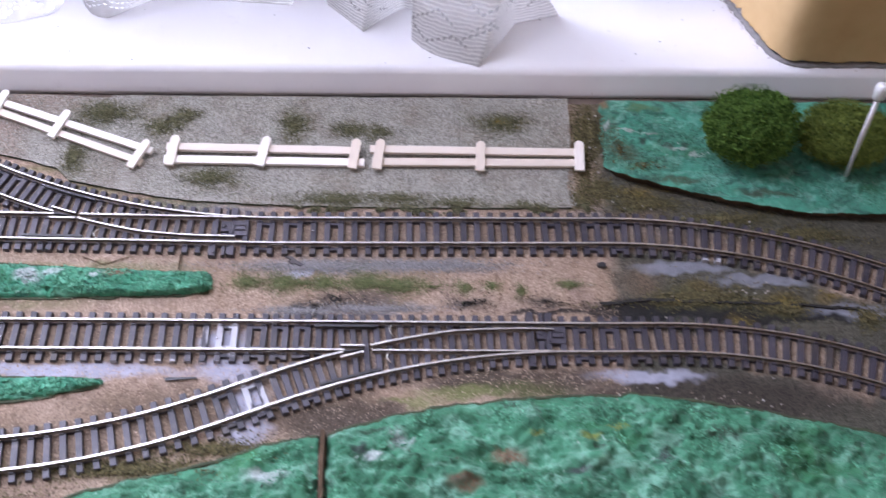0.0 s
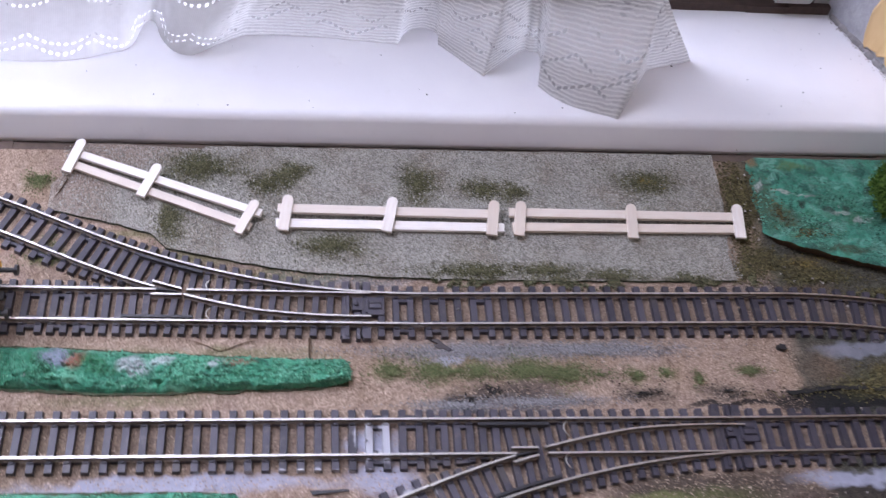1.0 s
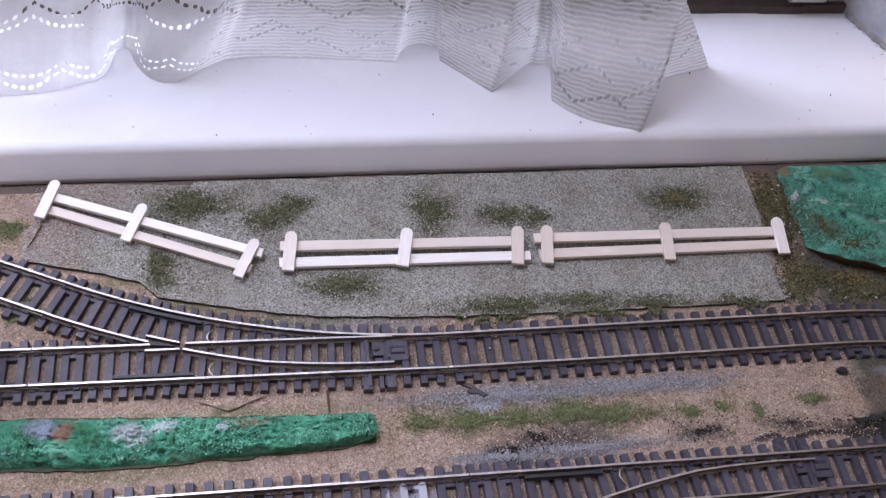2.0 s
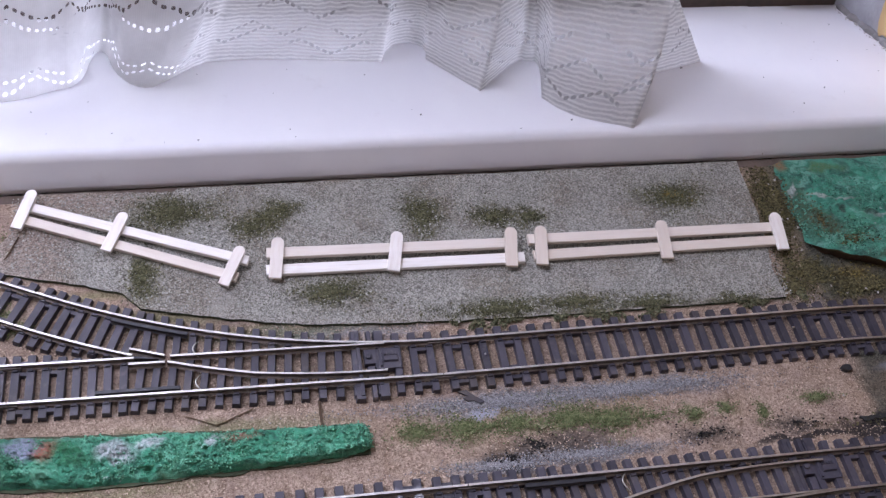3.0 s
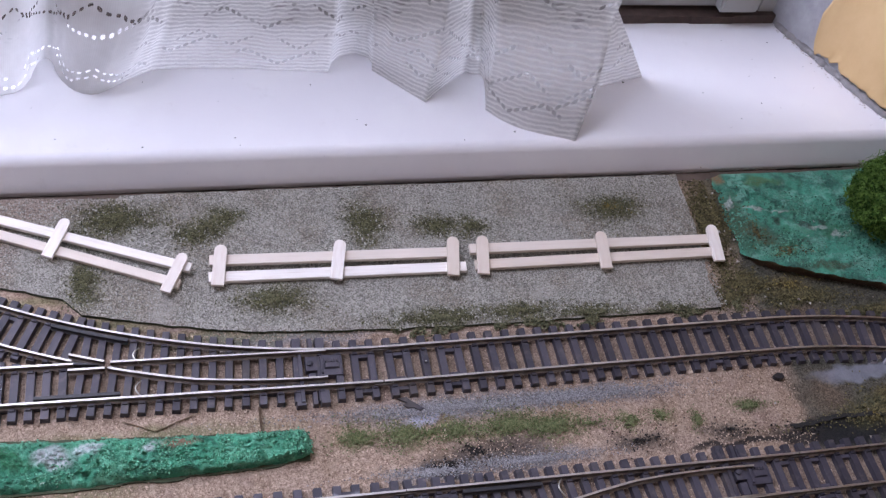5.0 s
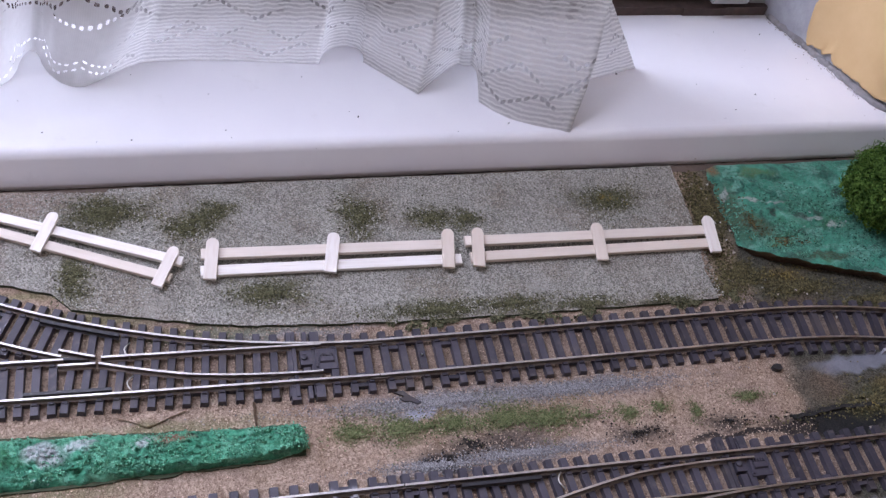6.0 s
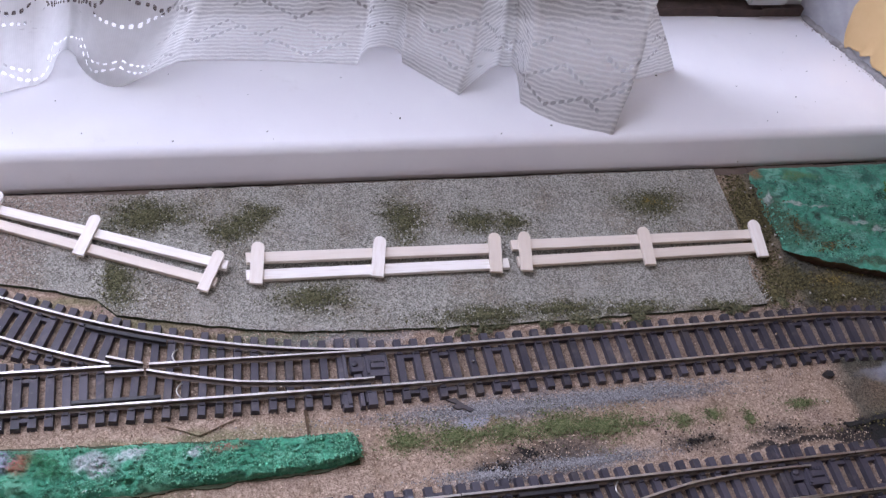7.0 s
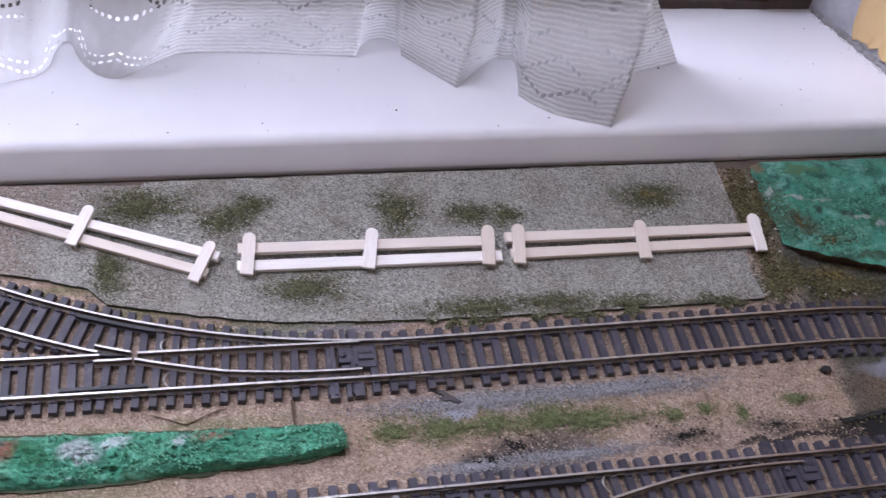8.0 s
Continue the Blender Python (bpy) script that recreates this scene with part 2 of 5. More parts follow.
def painted_plaster(name, blots, deep, main, light, soil=0.62, coarse=1.0, drag=1.0, crust=0.7, depth=0.0014):
    """Green-daubed modelling plaster: thick brushed paint, crusty, with pale, brown and dark blots. drag: how far the brush drew it out."""
    m, nt, b = material(name, 0.45, spec=0.4)
    at = place(nt)
    rag = ragged(nt, at, 0.012, 130)
    mp = nt.nodes.new("ShaderNodeMapping")
    put(nt, mp.inputs[0], rag)
    mp.inputs["Scale"].default_value = (1 / drag, 1, 1)
    brushed = mp.outputs[0]
    strokes = clouds(nt, brushed, 70 / coarse, 5, 0.65, 1.5)
    crumbly = clouds(nt, at, 1050, 4, 0.7, 0.8)
    col = mix(nt, step(nt, strokes, 0.34, 0.54), deep, main)
    col = mix(nt, maths(nt, "MULTIPLY", step(nt, clouds(nt, brushed, 120 / coarse, 5, 0.65, 0.8), 0.48, 0.66), 0.85), col, light)
    col = mix(nt, maths(nt, "MULTIPLY", step(nt, clouds(nt, brushed, 38 / coarse, 4), 0.54, 0.7), 0.75), col, (0.03, 0.16, 0.05))
    dirt = step(nt, clouds(nt, rag, 95 / coarse, 4), soil, soil + 0.08)
    col = mix(nt, maths(nt, "MULTIPLY", dirt, 0.75), col, (0.07, 0.06, 0.035))
    # shade in the crust's low spots and light on its high grains, as colour
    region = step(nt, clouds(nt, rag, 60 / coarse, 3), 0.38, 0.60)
    pit_shade = maths(nt, "MULTIPLY", step(nt, crumbly, 0.49, 0.36), maths(nt, "MULTIPLY_ADD", region, 0.75, 0.25))
    col = mix(nt, maths(nt, "MULTIPLY", pit_shade, crust), col, tuple(c * 0.35 for c in deep))
    grain_lights = maths(nt, "MULTIPLY", step(nt, crumbly, 0.57, 0.72), region)
    col = mix(nt, maths(nt, "MULTIPLY", grain_lights, crust * 0.6), col, tuple(min(1, c * 1.25 + 0.04) for c in light))
    chips = step(nt, clouds(nt, rag, 210, 3), 0.69, 0.73)
    col = mix(nt, maths(nt, "MULTIPLY", chips, 0.7), col, (0.60, 0.66, 0.63))
    # near-black dots painted in for the shade inside small holes
    hole_darks = step(nt, clouds(nt, rag, 260, 2), 0.27, 0.23)
    col = mix(nt, maths(nt, "MULTIPLY", hole_darks, 0.9), col, (0.012, 0.016, 0.014))
    for colour, rows in blots:
        col = mix(nt, maths(nt, "MULTIPLY", spots(nt, rag, rows, 0.6), maths(nt, "MULTIPLY_ADD", step(nt, crumbly, 0.40, 0.55), 0.5, 0.4)), col, mix(nt, clouds(nt, at, 500, 3), tuple(c * 0.6 for c in colour), colour))
    put(nt, b.inputs["Base Color"], col)
    height = maths(nt, "MULTIPLY_ADD", region, 0.5, 0.5)
    bump(nt, b, maths(nt, "ADD", maths(nt, "MULTIPLY", crumbly, height), maths(nt, "MULTIPLY", strokes, 0.6)), 0.9, depth)
    return m


def sleeper_material():
    m, nt, b = material("sleeper_plastic", 0.5, spec=0.4)
    at = place(nt)
    col = mix(nt, chance(nt), (0.034, 0.0305, 0.041), (0.068, 0.061, 0.077))
    col = mix(nt, maths(nt, "MULTIPLY", step(nt, clouds(nt, at, 260, 4), 0.52, 0.75), 0.4), col, (0.15, 0.13, 0.12))
    # pale paint that ran over some sleepers
    rag = ragged(nt, at, 0.006, 200)
    paint = spots(nt, rag, [(0.0035, -0.058, 0.0045, 0.011), (0.013, -0.058, 0.004, 0.011), (0.022, -0.092, 0.004, 0.012),
                            (0.032, -0.089, 0.003, 0.008), (-0.04, -0.0735, 0.06, 0.0022), (0.262, -0.0105, 0.018, 0.002)], 0.25)
    col = mix(nt, maths(nt, "MULTIPLY", paint, 0.75), col, (0.50, 0.50, 0.54))
    grime = step(nt, clouds(nt, at, 35, 2), 0.55, 0.7)
    col = mix(nt, maths(nt, "MULTIPLY", grime, 0.35), col, (0.10, 0.08, 0.06))
    put(nt, b.inputs["Base Color"], col)
    bump(nt, b, clouds(nt, at, 900, 3), 0.35, 0.0003)
    return m


def rail_material(name, clean, stain, amount, rough, metal):
    m, nt, b = material(name, rough, metal)
    at = place(nt)
    v = clouds(nt, at, 160, 4, 0.6)
    sep = nt.nodes.new("ShaderNodeSeparateXYZ")
    put(nt, sep.inputs[0], at)
    aged = maths(nt, "MULTIPLY_ADD", step(nt, sep.outputs[0], 0.15, 0.28), 0.25, amount)
    k = maths(nt, "MULTIPLY", step(nt, v, 0.35, 0.75), aged, clamp=True)
    put(nt, b.inputs["Base Color"], mix(nt, k, clean, stain))
    put(nt, b.inputs["Roughness"], maths(nt, "MULTIPLY_ADD", k, 0.3, rough))
    return m


def scatter_material(name, dark, light, rough=0.9):
    m, nt, b = material(name, rough, spec=0.15)
    r = chance(nt, True)
    put(nt, b.inputs["Base Color"], mix(nt, r, dark, light))
    return m


def stick_material():
    m, nt, b = material("pale_wood_sticks", 0.6, spec=0.3)
    at = local(nt)
    mp = nt.nodes.new("ShaderNodeMapping")
    put(nt, mp.inputs[0], at)
    mp.inputs["Scale"].default_value = (60, 900, 400)
    grain = clouds(nt, mp.outputs[0], 1.0, 4, 0.6)
    tone = mix(nt, chance(nt), (0.68, 0.59, 0.50), (0.88, 0.84, 0.80))
    col = mix(nt, maths(nt, "MULTIPLY", step(nt, grain, 0.45, 0.8), 0.45), tone, (0.60, 0.49, 0.39))
    put(nt, b.inputs["Base Color"], col)
    bump(nt, b, grain, 0.25, 0.0003)
    return m


def lace_material():
    m = bpy.data.materials.new("net_lace")
    m.use_nodes = True
    nt = m.node_tree
    nt.nodes.remove(nt.nodes["Principled BSDF"])
    uv = nt.nodes.new("ShaderNodeUVMap")
    uv.uv_map = "cloth"
    s = nt.nodes.new("ShaderNodeSeparateXYZ")
    nt.links.new(uv.outputs[0], s.inputs[0])
    u, v = s.outputs[0], s.outputs[1]

    drift = maths(nt, "MULTIPLY_ADD", clouds(nt, uv.outputs[0], 14, 1), 0.030, u)
    wander = maths(nt, "MULTIPLY", maths(nt, "SUBTRACT", clouds(nt, uv.outputs[0], 34, 2), 0.5), 0.010)
    ribbed = step(nt, u, 0.262, 0.285)
    smooth_part = maths(nt, "SUBTRACT", 1.0, ribbed)

    def holes_on(line, pitch, wide, high):
        du = maths(nt, "MULTIPLY", maths(nt, "SUBTRACT", maths(nt, "FRACT", maths(nt, "DIVIDE", u, pitch)), 0.5), pitch / wide)
        dv = maths(nt, "DIVIDE", maths(nt, "SUBTRACT", v, line), high)
        d = maths(nt, "ADD", maths(nt, "POWER", maths(nt, "ABSOLUTE", du), 3.0), maths(nt, "POWER", maths(nt, "ABSOLUTE", dv), 3.0))
        return step(nt, d, 1.25, 0.75)

    def swag(offset, swing, period, pitch, wide, high):
        """A swagged row of eyelets."""
        wave = maths(nt, "SUBTRACT", 1.0, maths(nt, "ABSOLUTE", maths(nt, "SINE", maths(nt, "MULTIPLY", drift, math.pi / period))))
        return holes_on(maths(nt, "ADD", maths(nt, "MULTIPLY_ADD", wave, swing, offset), wander), pitch, wide, high)

    def zigzag(offset, swing, period, shift, pitch, wide, high):
        """A row of eyelets that climbs and falls."""
        wave = maths(nt, "PINGPONG", maths(nt, "ADD", u, shift), period)
        return holes_on(maths(nt, "MULTIPLY_ADD", wave, swing / period, offset), pitch, wide, high)

    eyelets = None
    for k, a in enumerate(((0.0040, 0.008, 0.030, 0.0037, 0.00112, 0.00085), (0.0092, 0.008, 0.030, 0.0037, 0.00105, 0.00080), (0.0340, 0.006, 0.041, 0.0033, 0.0009, 0.0008), (0.0385, 0.007, 0.033, 0.0036, 0.0010, 0.0008))):
        shown = maths(nt, "MULTIPLY", smooth_part, step(nt, clouds(nt, ragged(nt, uv.outputs[0], 0.004 * (k + 1), 3 + k), 30 + 5 * k, 1), 0.36, 0.43))
        one = maths(nt, "MULTIPLY", swag(*a), shown)
        eyelets = one if eyelets is None else maths(nt, "MAXIMUM", eyelets, one)
    for k, a in enumerate(((0.0060, 0.008, 0.016, 0.004, 0.0035, 0.00120, 0.00100), (0.0125, 0.010, 0.019, 0.010, 0.0034, 0.00115, 0.00100), (0.0260, -0.010, 0.017, 0.0, 0.0031, 0.00095, 0.00085), (0.0400, -0.012, 0.023, 0.006, 0.0034, 0.0011, 0.0010), (0.0500, 0.010, 0.019, 0.012, 0.0034, 0.0012, 0.0010))):
        shown = maths(nt, "MULTIPLY", ribbed, step(nt, clouds(nt, ragged(nt, uv.outputs[0], 0.005 * (k + 1), 4 + k), 34 + 6 * k, 1), 0.47, 0.53))
        eyelets = maths(nt, "MAXIMUM", eyelets, maths(nt, "MULTIPLY", zigzag(*a), shown))
    # open net in leafy patches above the border
    stretch = nt.nodes.new("ShaderNodeMapping")
    nt.links.new(ragged(nt, uv.outputs[0], 0.004, 60), stretch.inputs[0])
    stretch.inputs["Scale"].default_value = (160, 420, 1)
    net = nt.nodes.new("ShaderNodeTexVoronoi")
    net.feature = "DISTANCE_TO_EDGE"
    nt.links.new(stretch.outputs[0], net.inputs["Vector"])
    net.inputs["Scale"].default_value = 1.0
    leafy = maths(nt, "MULTIPLY", step(nt, v, 0.026, 0.036), step(nt, clouds(nt, uv.outputs[0], 30, 2), 0.57, 0.62))
    open_net = maths(nt, "MULTIPLY", step(nt, net.outputs["Distance"], 0.16, 0.30), leafy)
    eyelets = maths(nt, "MAXIMUM", eyelets, maths(nt, "MULTIPLY", open_net, 0.7))
    # ribs of heavier thread with thin rows between them; broken into dashes
    jitter = maths(nt, "MULTIPLY", clouds(nt, uv.outputs[0], 130, 4, 0.7), 4.5)
    threads = maths(nt, "ABSOLUTE", maths(nt, "SINE", maths(nt, "MULTIPLY_ADD", v, math.pi / 0.0023, jitter)))
    dashes = step(nt, clouds(nt, stretch.outputs[0], 0.7, 2), 0.42, 0.58)
    thin = maths(nt, "MULTIPLY", maths(nt, "MULTIPLY", step(nt, threads, 0.50, 0.22), dashes), ribbed)
    across = maths(nt, "ABSOLUTE", maths(nt, "SINE", maths(nt, "MULTIPLY", u, math.pi / 0.0009)))
    weave = maths(nt, "MULTIPLY_ADD", thin, -0.20, maths(nt, "MULTIPLY_ADD", across, 0.05, 0.87))
    opened = maths(nt, "MULTIPLY", eyelets, maths(nt, "MULTIPLY_ADD", ribbed, -0.62, 0.88))
    cover = maths(nt, "MAXIMUM", maths(nt, "MULTIPLY", weave, maths(nt, "SUBTRACT", 1.0, opened)), step(nt, v, 0.0013, 0.0009))
    white = mix(nt, maths(nt, "MULTIPLY", step(nt, threads, 0.72, 0.97), ribbed), mix(nt, clouds(nt, uv.outputs[0], 240, 3), (0.56, 0.55, 0.54), (0.66, 0.65, 0.64)), (0.82, 0.81, 0.785))
    # the shade seen through the ribbed cloth's eyelets, put in as grey
    white = mix(nt, maths(nt, "MULTIPLY", maths(nt, "MULTIPLY", eyelets, ribbed), 0.80), white, (0.28, 0.265, 0.25))
    dif = nt.nodes.new("ShaderNodeBsdfDiffuse")
    tra = nt.nodes.new("ShaderNodeBsdfTranslucent")
    put(nt, dif.inputs["Color"], white)
    put(nt, tra.inputs["Color"], white)
    both = nt.nodes.new("ShaderNodeMixShader")
    both.inputs[0].default_value = 0.36
    nt.links.new(dif.outputs[0], both.inputs[1])
    nt.links.new(tra.outputs[0], both.inputs[2])
    clear = nt.nodes.new("ShaderNodeBsdfTransparent")
    out = nt.nodes.new("ShaderNodeMixShader")
    put(nt, out.inputs[0], cover)
    nt.links.new(clear.outputs[0], out.inputs[1])
    nt.links.new(both.outputs[0], out.inputs[2])
    nt.links.new(out.outputs[0], nt.nodes["Material Output"].inputs["Surface"])
    return m


def sill_material():
    m, nt, b = material("sill_gloss_paint", 0.45, spec=0.4)
    at = place(nt)
    col = mix(nt, step(nt, clouds(nt, at, 14, 4), 0.35, 0.75), (0.80, 0.79, 0.82), (0.86, 0.86, 0.87))
    specks = step(nt, cells(nt, at, 130, "Distance"), 0.045, 0.03)
    few = step(nt, clouds(nt, at, 22, 2), 0.56, 0.60)
    col = mix(nt, maths(nt, "MULTIPLY", specks, maths(nt, "MULTIPLY", few, 0.75)), col, (0.12, 0.10, 0.09))
    grime = step(nt, clouds(nt, at, 60, 5, 0.7), 0.60, 0.80)
    col = mix(nt, maths(nt, "MULTIPLY", grime, 0.18), col, (0.48, 0.44, 0.42))
    put(nt, b.inputs["Base Color"], col)
    bump(nt, b, clouds(nt, at, 55, 3), 0.12, 0.0008)
    return m


def paper_material():
    m, nt, b = material("tan_wallpaper", 0.8, spec=0.2)
    at = place(nt)
    col = mix(nt, clouds(nt, at, 60, 5), (0.50, 0.335, 0.155), (0.62, 0.44, 0.235))
    col = mix(nt, maths(nt, "MULTIPLY", step(nt, clouds(nt, at, 18, 4), 0.55, 0.75), 0.4), col, (0.44, 0.29, 0.13))
    put(nt, b.inputs["Base Color"], col)
    bump(nt, b, clouds(nt, at, 300, 4), 0.3, 0.0005)
    return m


GROUND, SHEET, SLEEPER = ground_material(), sheet_material(), sleeper_material()
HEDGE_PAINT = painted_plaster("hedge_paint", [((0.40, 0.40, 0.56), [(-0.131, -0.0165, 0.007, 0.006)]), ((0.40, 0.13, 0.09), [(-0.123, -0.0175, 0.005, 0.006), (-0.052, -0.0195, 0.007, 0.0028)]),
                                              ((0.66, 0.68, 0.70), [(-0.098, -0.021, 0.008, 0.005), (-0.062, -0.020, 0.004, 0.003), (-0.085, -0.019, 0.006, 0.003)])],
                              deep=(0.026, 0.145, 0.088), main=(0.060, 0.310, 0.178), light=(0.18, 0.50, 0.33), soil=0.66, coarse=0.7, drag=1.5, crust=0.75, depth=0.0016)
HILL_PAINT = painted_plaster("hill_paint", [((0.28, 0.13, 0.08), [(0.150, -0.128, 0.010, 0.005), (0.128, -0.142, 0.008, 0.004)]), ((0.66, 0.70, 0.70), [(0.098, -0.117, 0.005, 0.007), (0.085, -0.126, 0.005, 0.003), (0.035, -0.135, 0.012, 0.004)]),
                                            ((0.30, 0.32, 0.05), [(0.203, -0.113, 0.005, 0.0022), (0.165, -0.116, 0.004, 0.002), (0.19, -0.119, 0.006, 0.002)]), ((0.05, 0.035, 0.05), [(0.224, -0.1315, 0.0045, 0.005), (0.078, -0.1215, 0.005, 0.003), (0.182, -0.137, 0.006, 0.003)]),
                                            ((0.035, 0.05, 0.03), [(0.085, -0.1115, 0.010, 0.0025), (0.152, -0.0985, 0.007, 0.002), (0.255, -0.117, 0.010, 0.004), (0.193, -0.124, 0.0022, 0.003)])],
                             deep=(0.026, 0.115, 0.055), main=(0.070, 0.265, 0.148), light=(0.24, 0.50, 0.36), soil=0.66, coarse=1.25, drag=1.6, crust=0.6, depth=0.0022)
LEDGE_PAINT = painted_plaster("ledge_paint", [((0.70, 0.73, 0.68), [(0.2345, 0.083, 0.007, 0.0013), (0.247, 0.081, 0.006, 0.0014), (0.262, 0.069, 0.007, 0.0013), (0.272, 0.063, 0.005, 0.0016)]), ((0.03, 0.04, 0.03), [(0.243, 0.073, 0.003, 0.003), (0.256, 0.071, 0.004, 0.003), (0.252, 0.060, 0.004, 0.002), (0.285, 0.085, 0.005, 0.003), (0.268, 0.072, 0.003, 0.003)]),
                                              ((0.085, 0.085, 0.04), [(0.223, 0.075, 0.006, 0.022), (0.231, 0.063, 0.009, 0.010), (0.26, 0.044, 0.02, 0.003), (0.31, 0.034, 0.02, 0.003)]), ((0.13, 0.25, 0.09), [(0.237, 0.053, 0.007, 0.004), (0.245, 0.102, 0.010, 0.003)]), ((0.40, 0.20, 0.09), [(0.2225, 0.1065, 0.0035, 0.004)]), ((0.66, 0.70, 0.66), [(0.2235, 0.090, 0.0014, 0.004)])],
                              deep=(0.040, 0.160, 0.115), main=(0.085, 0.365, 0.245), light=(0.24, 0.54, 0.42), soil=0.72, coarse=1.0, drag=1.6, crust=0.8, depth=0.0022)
RAIL_TOP = rail_material("rail_top", (0.60, 0.575, 0.54), (0.33, 0.30, 0.26), 0.6, 0.37, 1.0)
RAIL_SIDE = rail_material("rail_side", (0.23, 0.20, 0.175), (0.10, 0.08, 0.065), 0.8, 0.45, 0.7)
BLACK = plain("black_plastic", (0.022, 0.021, 0.025), 0.45)
WIRE = plain("pale_wire", (0.62, 0.60, 0.55), 0.35, 0.8)
PIN = plain("steel_pin", (0.75, 0.75, 0.76), 0.25, 1.0)
STICK = stick_material()
GRIT = scatter_material("sand_grains", (0.19, 0.125, 0.085), (0.76, 0.60, 0.465))
GRANULE = scatter_material("grey_granules", (0.185, 0.178, 0.155), (0.64, 0.625, 0.56))
BALLAST = scatter_material("ballast_grains", (0.115, 0.112, 0.115), (0.43, 0.42, 0.425))
FLOCK = scatter_material("green_flock", (0.07, 0.092, 0.035), (0.24, 0.255, 0.125))
FLOCK_DULL = scatter_material("dull_green_flock", (0.05, 0.054, 0.030), (0.225, 0.215, 0.12))
FLOCK_EARTH = scatter_material("earthy_flock", (0.035, 0.034, 0.020), (0.21, 0.18, 0.085))
FLOCK_GOLD = scatter_material("golden_flock", (0.09, 0.07, 0.025), (0.34, 0.265, 0.09))
CINDER = scatter_material("cinders", (0.008, 0.008, 0.009), (0.05, 0.045, 0.04))
STONE = scatter_material("pale_stones", (0.25, 0.2, 0.15), (0.55, 0.52, 0.48))
BUSH = scatter_material("bush_foliage", (0.016, 0.050, 0.008), (0.13, 0.225, 0.045))
BUSH_PALE = scatter_material("pale_bush_foliage", (0.035, 0.065, 0.010), (0.21, 0.25, 0.055))
CRUST_TURQUOISE = scatter_material("turquoise_paint_crust", (0.012, 0.060, 0.040), (0.20, 0.50, 0.36), 0.6)
CRUST_GREEN = scatter_material("green_paint_crust", (0.016, 0.100, 0.05), (0.21, 0.54, 0.35), 0.5)
CORE = plain("bush_shade_core", (0.015, 0.035, 0.008), 0.9)
SILL, PAPER, LACE = sill_material(), paper_material(), lace_material()
PLASTER = plain("old_white_plaster", (0.33, 0.33, 0.345), 0.8, vary=0.35, scale=90, relief=0.5, depth=0.0015)
SEALANT = plain("grey_sealant", (0.26, 0.245, 0.24), 0.8, vary=0.4, scale=250, relief=0.6, depth=0.001)
FRAME = plain("window_frame_paint", (0.36, 0.37, 0.355), 0.4, vary=0.08, scale=80)
GRIME = plain("grimy_gasket", (0.075, 0.05, 0.042), 0.7, vary=0.6, scale=200, relief=0.5)
WALL = plain("room_wall_paint", (0.72, 0.58, 0.46), 0.85, vary=0.06, scale=25, relief=0.2, depth=0.001)
CEIL = plain("ceiling_paint", (0.76, 0.72, 0.68), 0.9, vary=0.04, scale=20)
CARPET = plain("carpet", (0.22, 0.18, 0.15), 0.95, vary=0.3, scale=120)
BATTEN = plain("grimy_batten", (0.15, 0.11, 0.088), 0.85, vary=0.45, scale=160, relief=0.5, depth=0.001)
TIMBER = plain("board_timber", (0.34, 0.24, 0.14), 0.75, vary=0.25, scale=70)
YELLOW = plain("yellow_paint", (0.80, 0.42, 0.015), 0.4, vary=0.1)
BLUE = plain("dark_blue_paint", (0.03, 0.06, 0.13), 0.4, vary=0.1)
LAMP_WHITE = plain("white_plastic", (0.78, 0.78, 0.78), 0.4, vary=0.08)
CARD = plain("brown_card", (0.42, 0.31, 0.21), 0.85, vary=0.25, scale=200)
CINDER_FLAT = plain("black_earth", (0.02, 0.019, 0.018), 0.9, vary=0.6, scale=400, relief=0.8, depth=0.001)
SKIRT = plain("olive_skirt", (0.055, 0.068, 0.034), 0.85, vary=0.5, scale=240, relief=0.5, depth=0.001)
EARTH_EDGE = plain("brown_edge", (0.075, 0.045, 0.024), 0.9, vary=0.5, scale=300, relief=0.6, depth=0.001)
GLASS, gnt, gb = material("window_glass", 0.02)
gb.inputs["Transmission Weight"].default_value, gb.inputs["IOR"].default_value = 1.0, 1.45


# ---------------------------------------------------------------- mesh helpers
def thing(name, label, category, group="", kind="", at=None):
    ob = new(name)
    ob.empty_display_size = 0.01
    if at is not None:
        ob.matrix_world = at
    return tagged(ob, label, category, group, kind)


def to_mesh(name, bm, *mats, smooth=False):
    me = bpy.data.meshes.new(name)
    bmesh.ops.recalc_face_normals(bm, faces=bm.faces)
    bm.to_mesh(me)
    bm.free()
    for m in mats:
        me.materials.append(m)
    if smooth:
        me.polygons.foreach_set("use_smooth", [True] * len(me.polygons))
    return me


def part(name, data, mat, parent, label="", smooth=False, m=None):
    me = to_mesh(name, data, mat, smooth=smooth) if isinstance(data, bmesh.types.BMesh) else data
    ob = new(name, me)
    ob.parent = parent
    if m is not None:
        ob.matrix_basis = m
    return tagged(ob, label)


def box(bm, x0, x1, y0, y1, z0, z1, taper=0.0, m=None):
    """A block; taper draws in its upper edges."""
    t = taper
    co = [(x0, y0, z0), (x1, y0, z0), (x1, y1, z0), (x0, y1, z0), (x0 + t, y0 + t, z1), (x1 - t, y0 + t, z1), (x1 - t, y1 - t, z1), (x0 + t, y1 - t, z1)]
    v = [bm.verts.new(m @ Vector(c) if m is not None else c) for c in co]
    for f in ((3, 2, 1, 0), (4, 5, 6, 7), (0, 1, 5, 4), (1, 2, 6, 5), (2, 3, 7, 6), (3, 0, 4, 7)):
        bm.faces.new([v[i] for i in f])
    return v


